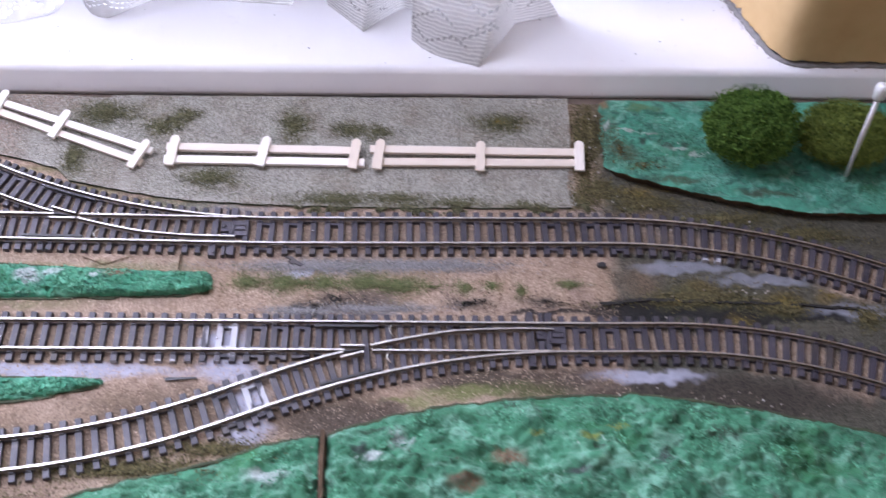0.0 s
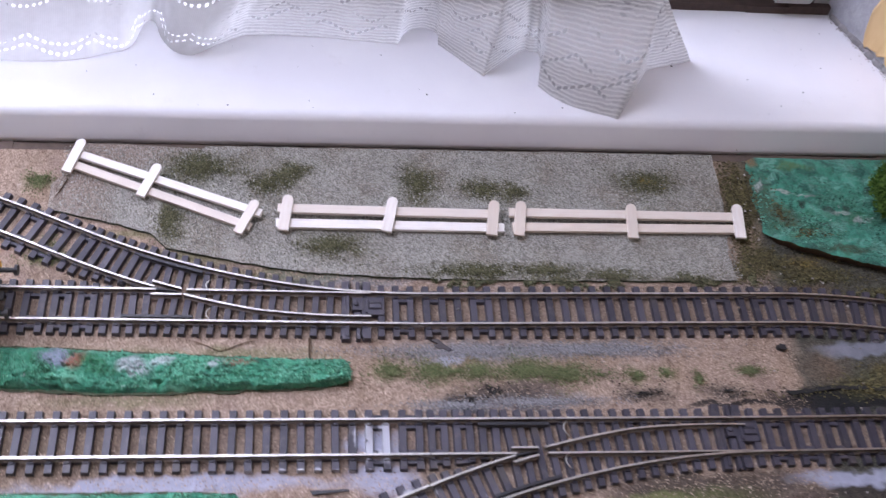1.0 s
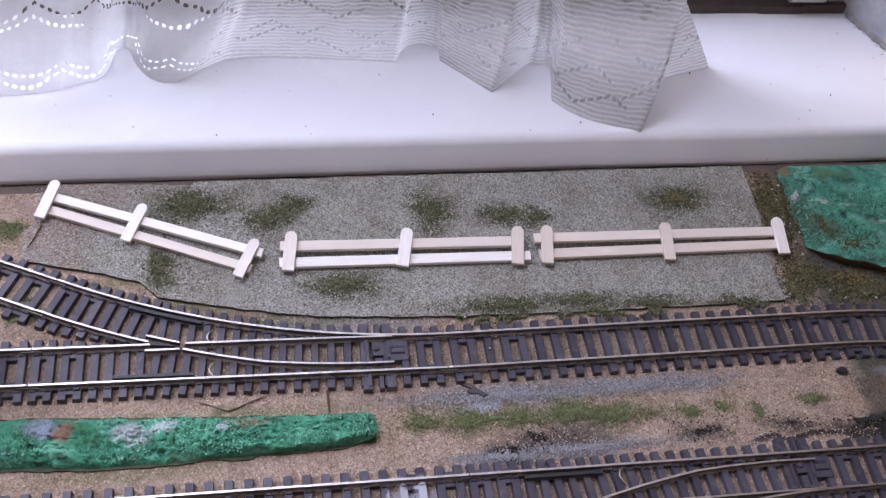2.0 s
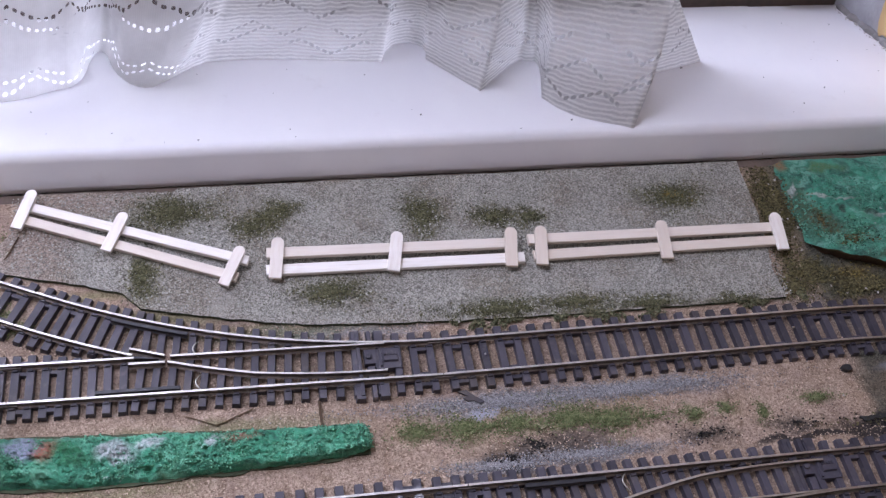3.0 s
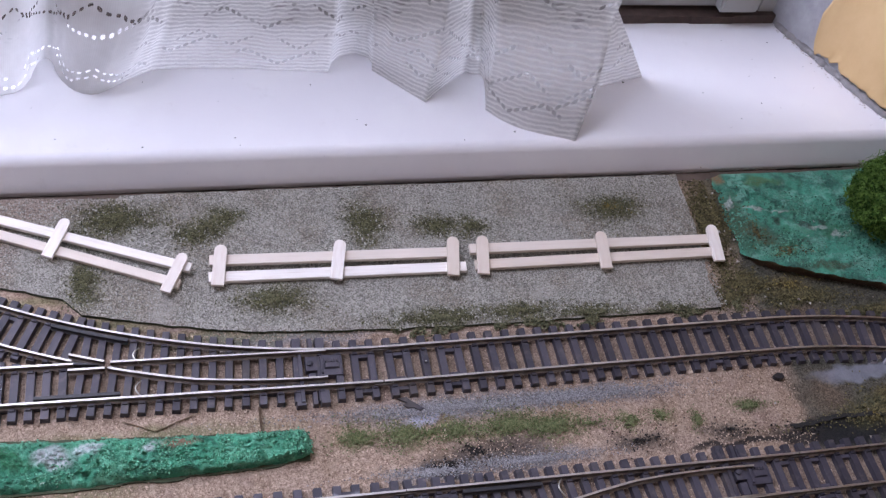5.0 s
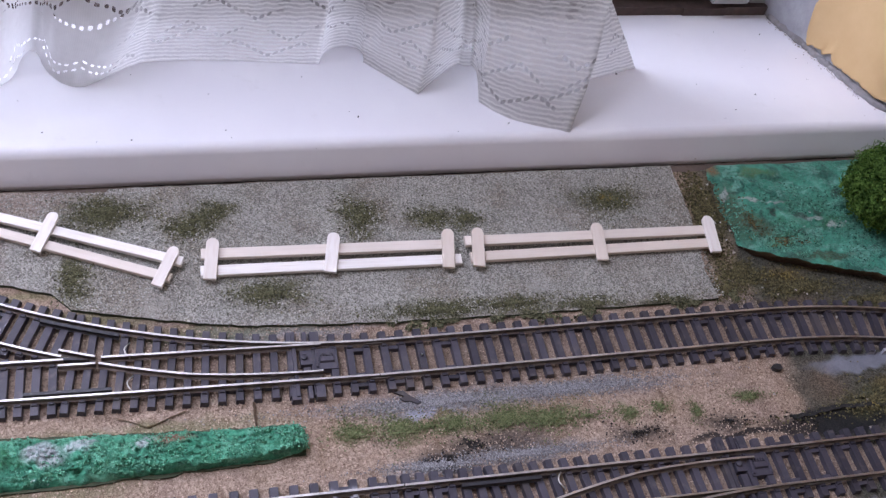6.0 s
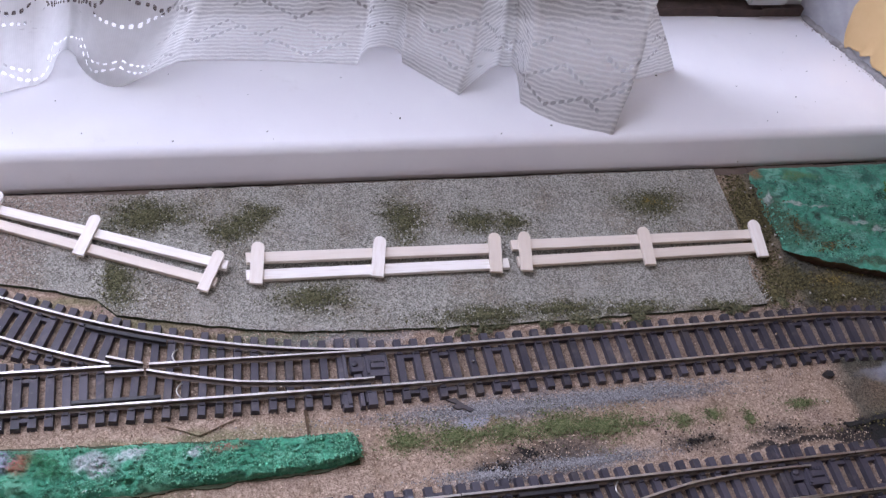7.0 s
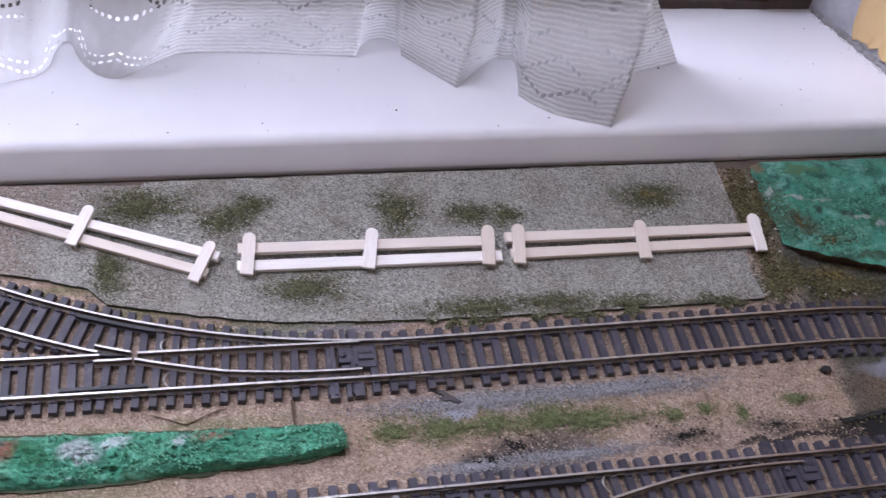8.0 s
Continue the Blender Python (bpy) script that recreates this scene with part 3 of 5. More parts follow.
def block(*a, bevel=0.0, **k):
    bm = bmesh.new()
    box(bm, *a, **k)
    if bevel:
        bmesh.ops.bevel(bm, geom=bm.edges[:], offset=bevel, segments=2, affect="EDGES")
    return bm


def tube(points, radius, sides=8):
    """A round bar along points, with radius a number or a number for each point."""
    bm = bmesh.new()
    pts = [Vector(p) for p in points]
    radii = radius if isinstance(radius, (list, tuple)) else [radius] * len(pts)
    rings = []
    for i, p in enumerate(pts):
        d = (pts[min(i + 1, len(pts) - 1)] - pts[max(i - 1, 0)]).normalized()
        q = d.to_track_quat("Z", "Y")
        rings.append([bm.verts.new(p + q @ Vector((radii[i] * math.cos(a), radii[i] * math.sin(a), 0))) for a in np.linspace(0, 2 * math.pi, sides, endpoint=False)])
    for a, b in zip(rings, rings[1:]):
        for k in range(sides):
            bm.faces.new((a[k], a[(k + 1) % sides], b[(k + 1) % sides], b[k]))
    bm.faces.new(rings[0][::-1])
    bm.faces.new(rings[-1])
    return bm


def noise_at(x, y, z, scale, depth=4):
    return noise.fractal(Vector((x * scale, y * scale, z * scale)), 0.8, 2.0, depth)


def along(poly, x):
    """y of a line of points at x."""
    return float(np.interp(x, [p[0] for p in poly], [p[1] for p in poly]))


def crumbs(name, centres, sizes, mat, parent=None, label="", category="", flat=0.7):
    """Many small crumbs, each a turned four-sided grain, as one mesh."""
    n = len(centres)
    rng = np.random.default_rng(n)
    base = np.array([(1, 1, 1), (-1, -1, 1), (-1, 1, -1), (1, -1, -1)]) * 0.577
    q = rng.normal(size=(n, 4))
    q /= np.linalg.norm(q, axis=1)[:, None]
    w, x, y, z = q.T
    rot = np.stack([1 - 2 * (y * y + z * z), 2 * (x * y - w * z), 2 * (x * z + w * y), 2 * (x * y + w * z), 1 - 2 * (x * x + z * z), 2 * (y * z - w * x),
                    2 * (x * z - w * y), 2 * (y * z + w * x), 1 - 2 * (x * x + y * y)], 1).reshape(n, 3, 3)
    v = np.einsum("nij,kj->nki", rot, base) * np.asarray(sizes)[:, None, None] * rng.uniform(0.7, 1.3, (n, 4, 1))
    v[:, :, 2] *= flat
    v += np.asarray(centres)[:, None, :]
    f = (np.arange(n)[:, None, None] * 4 + np.array([(0, 1, 2), (0, 3, 1), (0, 2, 3), (1, 3, 2)])[None]).reshape(-1, 3)
    me = bpy.data.meshes.new(name)
    me.from_pydata(v.reshape(-1, 3).tolist(), [], f.tolist())
    me.materials.append(mat)
    ob = new(name, me)
    ob.parent = parent
    return tagged(ob, label, category, kind="stuff")


def crust(parent, grid, n, low, high, mat, label, seed, scale, where=0.0):
    """Painted grit stuck on a modelled surface, thicker in some patches."""
    rng = np.random.default_rng(seed)
    verts = np.array([v for column in grid for v in column])
    mask = np.array([noise_at(*v, scale, 3) for v in verts]) > where
    verts = verts[mask]
    at = verts[rng.integers(0, len(verts), n)] + rng.normal(0, 0.0005, (n, 3)) * (1, 1, 0.25)
    return crumbs("paint_crust", at, rng.uniform(low, high, n), mat, parent, label, flat=0.8)


def in_tufts(rows, per_area, seed, rag=0.25):
    """Points thrown into ellipses, dense in the middle and ragged at the rim."""
    rng = np.random.default_rng(seed)
    out = []
    for x, y, rx, ry in rows:
        n = int(per_area * math.pi * rx * ry)
        r = np.abs(rng.normal(0, 0.62, n))
        a = rng.uniform(0, 2 * math.pi, n)
        k = 1 + rag * np.sin(3 * a + x * 900) + rag * 0.6 * np.sin(7 * a + y * 500)
        out.append(np.stack([x + rx * r * k * np.cos(a), y + ry * r * k * np.sin(a)], 1))
    return np.concatenate(out)


# ---------------------------------------------------------------- room
ROOM = (-1.9, 1.5, -2.3, 0.1295, -0.82, 1.72)
OPEN_L, OPEN_R, HEAD = -0.78, 0.334, 1.50
REVEAL_B = 0.306


def corner_curve(r=0.016, n=9):
    """The rounded corner from the splayed reveal to the wall: places and outward directions."""
    c = Vector((OPEN_R, 0.1295, 0))
    d = (c - Vector((REVEAL_B, 0.2195, 0))).normalized()
    n0, n1 = Vector((d.y, -d.x, 0)), Vector((0, -1, 0))
    out = []
    for t in np.linspace(0, 1, n):
        p = (c - d * r) * (1 - t) ** 2 + c * 2 * t * (1 - t) + (c + Vector((r, 0, 0))) * t * t
        out.append((p, (n0 * (1 - t) + n1 * t).normalized()))
    return out


def room():
    x0, x1, y0, y1, z0, z1 = ROOM
    # unseen room shell; its walls are placed and tinted to set the bounce light
    for name, b, mat, lab in (("floor", (x0, x1, y0, 0.4, z0 - 0.1, z0), CARPET, "brown carpeted floor of the room"),
                              ("ceiling", (x0, x1, y0, 0.4, z1, z1 + 0.1), CEIL, "plain white painted ceiling"),
                              ("wall_west", (x0 - 0.1, x0, y0, 0.4, z0, z1), WALL, "unseen cream wall that bounces warm light"),
                              ("wall_east", (x1, x1 + 0.1, y0, 0.4, z0, z1), WALL, "unseen cream wall that bounces warm light"),
                              ("wall_south", (x0, x1, y0 - 0.1, y0, z0, z1), WALL, "unseen cream wall that bounces warm light")):
        tagged(new(name, to_mesh(name, block(*b), mat)), lab, "wall" if "wall" in name else name, kind="structure")
    # the window wall, with its opening; its reveal on the sealed side is splayed
    bm = bmesh.new()
    box(bm, x0, x1, y1, 0.30, z0, -0.012)
    box(bm, x0, x1, y1, 0.30, HEAD, z1)
    box(bm, x0, OPEN_L, y1, 0.30, -0.012, HEAD)
    v = [(p.x, p.y) for p, _ in corner_curve()] + [(x1, y1), (x1, 0.30), (REVEAL_B - 0.028, 0.30)]
    lo, hi = [[bm.verts.new((x, y, z)) for x, y in v] for z in (-0.012, HEAD)]
    for i in range(len(v)):
        bm.faces.new((lo[i], lo[(i + 1) % len(v)], hi[(i + 1) % len(v)], hi[i]))
    bm.faces.new(lo[::-1])
    bm.faces.new(hi)
    wall = tagged(new("wall_north", to_mesh("wall_north", bm, PLASTER)), "old white plastered wall around the window", "wall", kind="structure")
    return wall


wall_north = room()


def sill_z(y):
    return 0.0142 - 0.085 * (y - 0.130)


def window_sill():
    """A deep sill with a rounded nose."""
    r, face, back = 0.0060, 0.1160, 0.1265
    prof = [(0.300, sill_z(0.300)), (0.235, sill_z(0.235)), (0.18, sill_z(0.18)), (0.14, sill_z(0.14))]
    for a in np.linspace(90, 160, 11):
        prof.append((back + r * math.cos(radians(a)), sill_z(back) - r + r * math.sin(radians(a))))
    prof += [(prof[-1][0] + (face - prof[-1][0]) * f, prof[-1][1] + (-0.0016 - prof[-1][1]) * f) for f in (0.3, 0.6, 0.9)]
    prof += [(face, -0.0028), (face + 0.0012, -0.0032), (face + 0.0012, -0.0115), (0.300, -0.0115)]
    bm = bmesh.new()
    xs = np.linspace(-1.0, 0.62, 60)
    rings = [[bm.verts.new((x, y + 0.0005 * noise_at(x, y, 0, 7), z + 0.0003 * noise_at(x, z, 3, 11))) for y, z in prof] for x in xs]
    n = len(prof)
    for a, b in zip(rings, rings[1:]):
        for k in range(n):
            bm.faces.new((a[k], a[(k + 1) % n], b[(k + 1) % n], b[k]))
    bm.faces.new(rings[0])
    bm.faces.new(rings[-1][::-1])
    ob = tagged(new("windowsill", to_mesh("windowsill", bm, SILL, smooth=True)), "deep white gloss-painted windowsill with a rounded nose", "windowsill", kind="structure")
    bm = bmesh.new()
    for k, x in enumerate(np.linspace(-1.0, 0.58, 41)):
        box(bm, x, x + 0.0395, 0.1084, face + 0.0005 + 0.0002 * math.sin(k * 1.7), -0.0115, -0.0038 + 0.0003 * math.sin(k * 2.3))
    tagged(new("sill_batten", to_mesh("sill_batten", bm, BATTEN)), "grimy brown batten below the windowsill's nose", "batten", kind="structure")
    return ob


window_sill()


def window():
    w = thing("window_1", "white painted window with a grimy dark gasket", "window", kind="structure")
    y = 0.2245
    zb = sill_z(y)
    frame = part("window_frame", block(OPEN_L, 0.2935, y + 0.006, y + 0.06, zb + 0.0068, zb + 0.07, bevel=0.002), FRAME, w)
    part("glazing_bead", block(OPEN_L, 0.288, y + 0.012, y + 0.03, zb + 0.071, zb + 0.086, bevel=0.002), FRAME, frame)
    bm = bmesh.new()
    for k, x in enumerate(np.linspace(OPEN_L, 0.275, 40)):
        x2 = x + 0.0272
        box(bm, x, x2, y + 0.0004 * math.sin(k * 2.1), y + 0.03, zb - 0.002, zb + 0.0056 + 0.0006 * math.sin(k * 1.3))
    part("gasket", bm, GRIME, w, "dark brown grimy gasket along the frame's foot")
    part("jamb", block(0.289, 0.330, y + 0.004, y + 0.07, zb - 0.002, HEAD, bevel=0.003), FRAME, w)
    part("jamb", block(OPEN_L - 0.01, OPEN_L + 0.05, y + 0.006, y + 0.06, zb + 0.0705, HEAD, bevel=0.003), FRAME, w)
    part("corner_block", block(0.262, 0.287, y - 0.003, y + 0.0055, zb + 0.0095, zb + 0.024, bevel=0.0015), FRAME, w, "chipped white corner block")
    part("head", block(OPEN_L + 0.051, 0.288, y + 0.006, y + 0.06, HEAD - 0.06, HEAD - 0.001, bevel=0.003), FRAME, w)
    pane = part("pane", block(OPEN_L + 0.051, 0.2885, y + 0.034, y + 0.038, zb + 0.0705, HEAD - 0.061), GLASS, w)
    pane.visible_shadow = False


window()


def reveal_paper():
    """Tan paper on the splayed reveal and round the corner, torn and curling along its lower and inner edge."""
    a, c = Vector((REVEAL_B, 0.2195, 0)), Vector((OPEN_R, 0.1295, 0))
    d = (c - a).normalized()
    nrm = Vector((d.y, -d.x, 0))
    curve = corner_curve()
    inner = (curve[0][0] - a).length
    run = [(a + d * s, nrm) for s in np.linspace(0.022, inner - 0.001, 60)] + curve
    x = curve[-1][0].x
    run += [(Vector((x + (1.48 - x) * s * s, 0.1295, 0)), Vector((0, -1, 0))) for s in np.linspace(0.02, 1, 60)]
    paper = tagged(new("wallpaper", None), "torn tan wallpaper on the window reveal and wall", "wallpaper", kind="structure")
    bm = bmesh.new()
    zs = np.linspace(0, 1, 40)
    cols, s, last = [], 0.022, run[0][0]
    for p, out in run:
        s += (p - last).length
        last = p
        # the torn foot, with a few nicks and a curling lip
        foot = sill_z(p.y) + 0.0050 + 0.0018 * noise_at(s, 2, 0, 120) + 0.0012 * noise_at(s, 7, 0, 420)
        foot += 0.022 * max(0, 1 - (s - 0.022) / 0.007) ** 2 + 0.004 * max(0, 1 - abs(s - 0.046) / 0.004)
        col = []
        for z in zs:
            h = (HEAD - foot) * z * z
            lift = 0.0012 + 0.0016 * max(0, 1 - h / 0.006) * (0.6 + 0.6 * noise_at(s, 4, 0, 90)) + 0.0012 * noise_at(s, h, 0, 32, 2) * min(1, h / 0.02)
            lean = -0.012 * min(1, h / 0.08) * max(0, 1 - (s - 0.022) / 0.01)
            q = p + out * max(lift, 0.0006) + d * -lean
            col.append(bm.verts.new((q.x, q.y, foot + h)))
        cols.append(col)
    for c0, c1 in zip(cols, cols[1:]):
        for i in range(len(zs) - 1):
            bm.faces.new((c0[i], c0[i + 1], c1[i + 1], c1[i]))
    bm.normal_update()
    bmesh.ops.solidify(bm, geom=bm.faces[:], thickness=0.0005)
    part("paper_strip", bm, PAPER, paper, smooth=True)
    # crumbling filler where sill and reveal meet
    pts, rad = [], []
    for k, (p, out) in enumerate([(a + d * s, nrm) for s in np.linspace(-0.004, inner, 90)] + curve[1:] + [(Vector((x, 0.1295, 0)), Vector((0, -1, 0))) for x in np.linspace(curve[-1][0].x + 0.002, 0.60, 60)]):
        q = p + out * (0.0010 + 0.0010 * noise_at(p.x, p.y, 0, 160))
        pts.append((q.x, q.y, sill_z(q.y) + 0.0008 + 0.0006 * noise_at(p.x, p.y, 5, 240)))
        rad.append(0.0023 + 0.0011 * noise_at(p.x, p.y, 9, 210))
    trim = tagged(new("filler_trim", to_mesh("filler_trim", tube(pts, rad, 7), SEALANT, smooth=True)), "crumbling grey filler along the windowsill's end", "filler", kind="structure")
    rng = np.random.default_rng(6)
    pick = rng.integers(0, 110, 240)
    at = np.array([pts[i] for i in pick]) + np.column_stack([rng.normal(-0.0022, 0.0014, 240), rng.normal(-0.0012, 0.0014, 240), np.zeros(240)])
    at[:, 2] = [sill_z(y) + 0.0002 for y in at[:, 1]]
    crumbs("filler_crumbs", at, rng.uniform(0.0002, 0.0007, 240), STONE, None, "fallen crumbs of filler at the windowsill's end", "dirt")
    return trim


reveal_paper()


def net_curtain():
    """White lace drooping on to the sill in folds: hem (x, y), and where each fold stands 55 mm up."""
    fold = [(-0.30, 0.165, -0.29), (-0.24, 0.175, -0.235), (-0.19, 0.160, -0.18), (-0.142, 0.162, -0.131), (-0.128, 0.170, -0.117), (-0.114, 0.173, -0.108), (-0.111, 0.198, -0.102),
            (-0.104, 0.200, -0.095), (-0.101, 0.182, -0.092), (-0.087, 0.167, -0.073), (-0.075, 0.175, -0.058), (-0.065, 0.184, -0.048), (-0.050, 0.192, -0.038),
            (0.030, 0.185, 0.033), (0.036, 0.201, 0.034), (0.055, 0.199, 0.0495), (0.053, 0.186, 0.0485), (0.076, 0.159, 0.084), (0.101, 0.185, 0.100),
            (0.105, 0.181, 0.101), (0.113, 0.183, 0.104), (0.106, 0.152, 0.107), (0.118, 0.136, 0.131), (0.147, 0.127, 0.164), (0.172, 0.169, 0.166), (0.201, 0.178, 0.168)]
    rows = [0, 0.003, 0.008, 0.014, 0.02, 0.026, 0.033, 0.041, 0.05, 0.062, 0.08, 0.12, 0.18, 0.26, 0.34, 0.41]

    def cloth(fold, sharp, u):
        for _ in range(2):
            done, keep = [fold[0]], set()
            for k in range(1, len(fold) - 1):
                a, b, c = fold[k - 1], fold[k], fold[k + 1]
                if k in sharp:
                    keep.add(len(done))
                    done.append(b)
                else:
                    done += [tuple(0.3 * p + 0.7 * q for p, q in zip(a, b)), tuple(0.7 * q + 0.3 * p for p, q in zip(c, b))]
            fold, sharp = done + [fold[-1]], keep
        bm = bmesh.new()
        uv = bm.loops.layers.uv.new("cloth")
        cols, us = [], []
        prev = None
        for i in range(len(fold) - 1):
            (x0, y0, m0), (x1, y1, m1) = fold[i], fold[i + 1]
            steps = max(1, int(math.hypot(x1 - x0, y1 - y0) / 0.0022))
            for k in range(steps + (i == len(fold) - 2)):
                f = k / steps
                hx, hy, mx = x0 + (x1 - x0) * f, y0 + (y1 - y0) * f - 0.0028, m0 + (m1 - m0) * f
                if prev is not None:
                    u += max(math.hypot(hx - prev[0], hy - prev[1]), 0.0006)
                prev = (hx, hy)
                my = 0.1835 + (hy - 0.180) * 0.42
                col = []
                for h in rows:
                    w = min(1, h / 0.055)
                    bulge = (0.0075 if -0.103 < hx < -0.060 else 0.0035) * math.sin(math.pi * w) ** 2 * (1 if hy < 0.178 else 0.3)
                    top = max(0, (h - 0.055) / 0.355)
                    x = hx + (mx - hx) * w + top * (mx + 0.06) * 0.35
                    y = hy + (my - hy) * w - bulge + 0.02 * top * math.sin(u * 55)
                    z = sill_z(hy) - 0.0004 + h + 0.0010 * noise_at(u, h, 0, 45) * (1 if h > 0.001 else 0)
                    x += 0.0014 * noise_at(u, h, 7, 40) * w
                    y += 0.0030 * noise_at(u, h, 3, 34) * w
                    col.append(bm.verts.new((x, min(y, 0.2145), z)))
                cols.append(col)
                us.append(u)
        for i in range(len(cols) - 1):
            for k in range(len(rows) - 1):
                f = bm.faces.new((cols[i][k], cols[i + 1][k], cols[i + 1][k + 1], cols[i][k + 1]))
                for loop, (uu, vv) in zip(f.loops, ((us[i], rows[k]), (us[i + 1], rows[k]), (us[i + 1], rows[k + 1]), (us[i], rows[k + 1]))):
                    loop[uv].uv = (uu, vv)
        return bm

    curtain = thing("net_curtain", "white net lace curtain bunched in folds on the windowsill", "curtain")
    part("lace", cloth(fold, {13, 16, 17, 21, 23, 24}, 0.0), LACE, curtain, smooth=True)
    part("curtain_rod", tube([(OPEN_L + 0.002, 0.195, 0.421), (0.288, 0.195, 0.421)], 0.006), LAMP_WHITE, curtain)


net_curtain()

# ---------------------------------------------------------------- the layout's board
BOARD = (-0.78, 0.62, -0.62, 0.1078)


def baseboard():
    bm = bmesh.new()
    xs = np.concatenate([np.linspace(BOARD[0], -0.22, 20), np.linspace(-0.215, 0.42, 220), np.linspace(0.43, BOARD[1], 8)])
    ys = np.concatenate([np.linspace(BOARD[2], -0.26, 12), np.linspace(-0.255, BOARD[3], 130)])
    grid = [[bm.verts.new((x, y, 0.00035 * noise_at(x, y, 0, 60) + 0.0003 * noise_at(x, y, 5, 260))) for y in ys] for x in xs]
    for a, b in zip(grid, grid[1:]):
        for k in range(len(ys) - 1):
            bm.faces.new((a[k], b[k], b[k + 1], a[k + 1]))
    ground = tagged(new("ground", to_mesh("ground", bm, GROUND, smooth=True)), "sandy scatter ground of a model railway layout", "ground", kind="structure")
    base = thing("baseboard", "timber baseboard table that carries the railway layout", "table")
    x0, x1, y0, y1 = BOARD
    part("top_board", block(x0, x1, y0, y1, -0.013, -0.0012), TIMBER, base)
    for a in ((x0, x1, y0, y0 + 0.02), (x0, x1, y1 - 0.02, y1)):
        part("frame_rail", block(*a, -0.07, -0.0135), TIMBER, base)
    leg = to_mesh("leg", block(-0.02, 0.02, -0.02, 0.02, -0.82, -0.0705), TIMBER)
    for x in (x0 + 0.05, x1 - 0.05):
        for y in (y0 + 0.05, y1 - 0.05):
            part("leg", leg, TIMBER, base, m=pose(x, y, 0))
    return ground


ground = baseboard()


def slab(name, outline, z0, z1, mat, side, label, category, wob=0.0):
    """A thin flat sheet with an uneven rim."""
    bm = bmesh.new()
    pts = []
    n = len(outline)
    for i in range(n):
        a, b = Vector(outline[i]), Vector(outline[(i + 1) % n])
        k = max(1, int((b - a).length / 0.0025))
        for j in range(k):
            p = a + (b - a) * j / k
            pts.append((p.x + wob * noise_at(p.x, p.y, 1, 160), p.y + wob * noise_at(p.x, p.y, 8, 160)))
    lo, hi = [[bm.verts.new((x, y, z)) for x, y in pts] for z in (z0, z1)]
    m = len(pts)
    for i in range(m):
        bm.faces.new((lo[i], lo[(i + 1) % m], hi[(i + 1) % m], hi[i])).material_index = 1
    bm.faces.new(hi)
    bm.faces.new(lo[::-1])
    return tagged(new(name, to_mesh(name, bm, mat, side)), label, category)


SHEET_FRONT = [(-0.146, 0.0685), (-0.137, 0.066), (-0.114, 0.060), (-0.096, 0.054), (-0.0885, 0.0455), (-0.062, 0.0393), (-0.041, 0.0347), (-0.018, 0.0312), (0.034, 0.0280), (0.110, 0.0265), (0.196, 0.0270)]
# the olive side also carries the edge's dark shadow line in its colour
sheet = slab("gravel_sheet", SHEET_FRONT + [(0.195, 0.042), (0.200, 0.076), (0.2015, 0.1108), (-0.073, 0.1108), (-0.0745, 0.1085), (-0.10, 0.1102), (-0.132, 0.1112), (-0.139, 0.094), (-0.147, 0.083)], 0.0002, 0.0017, SHEET, SKIRT,
             "grey gravel-textured card sheet with green scatter tufts", "scenery sheet", 0.0006)


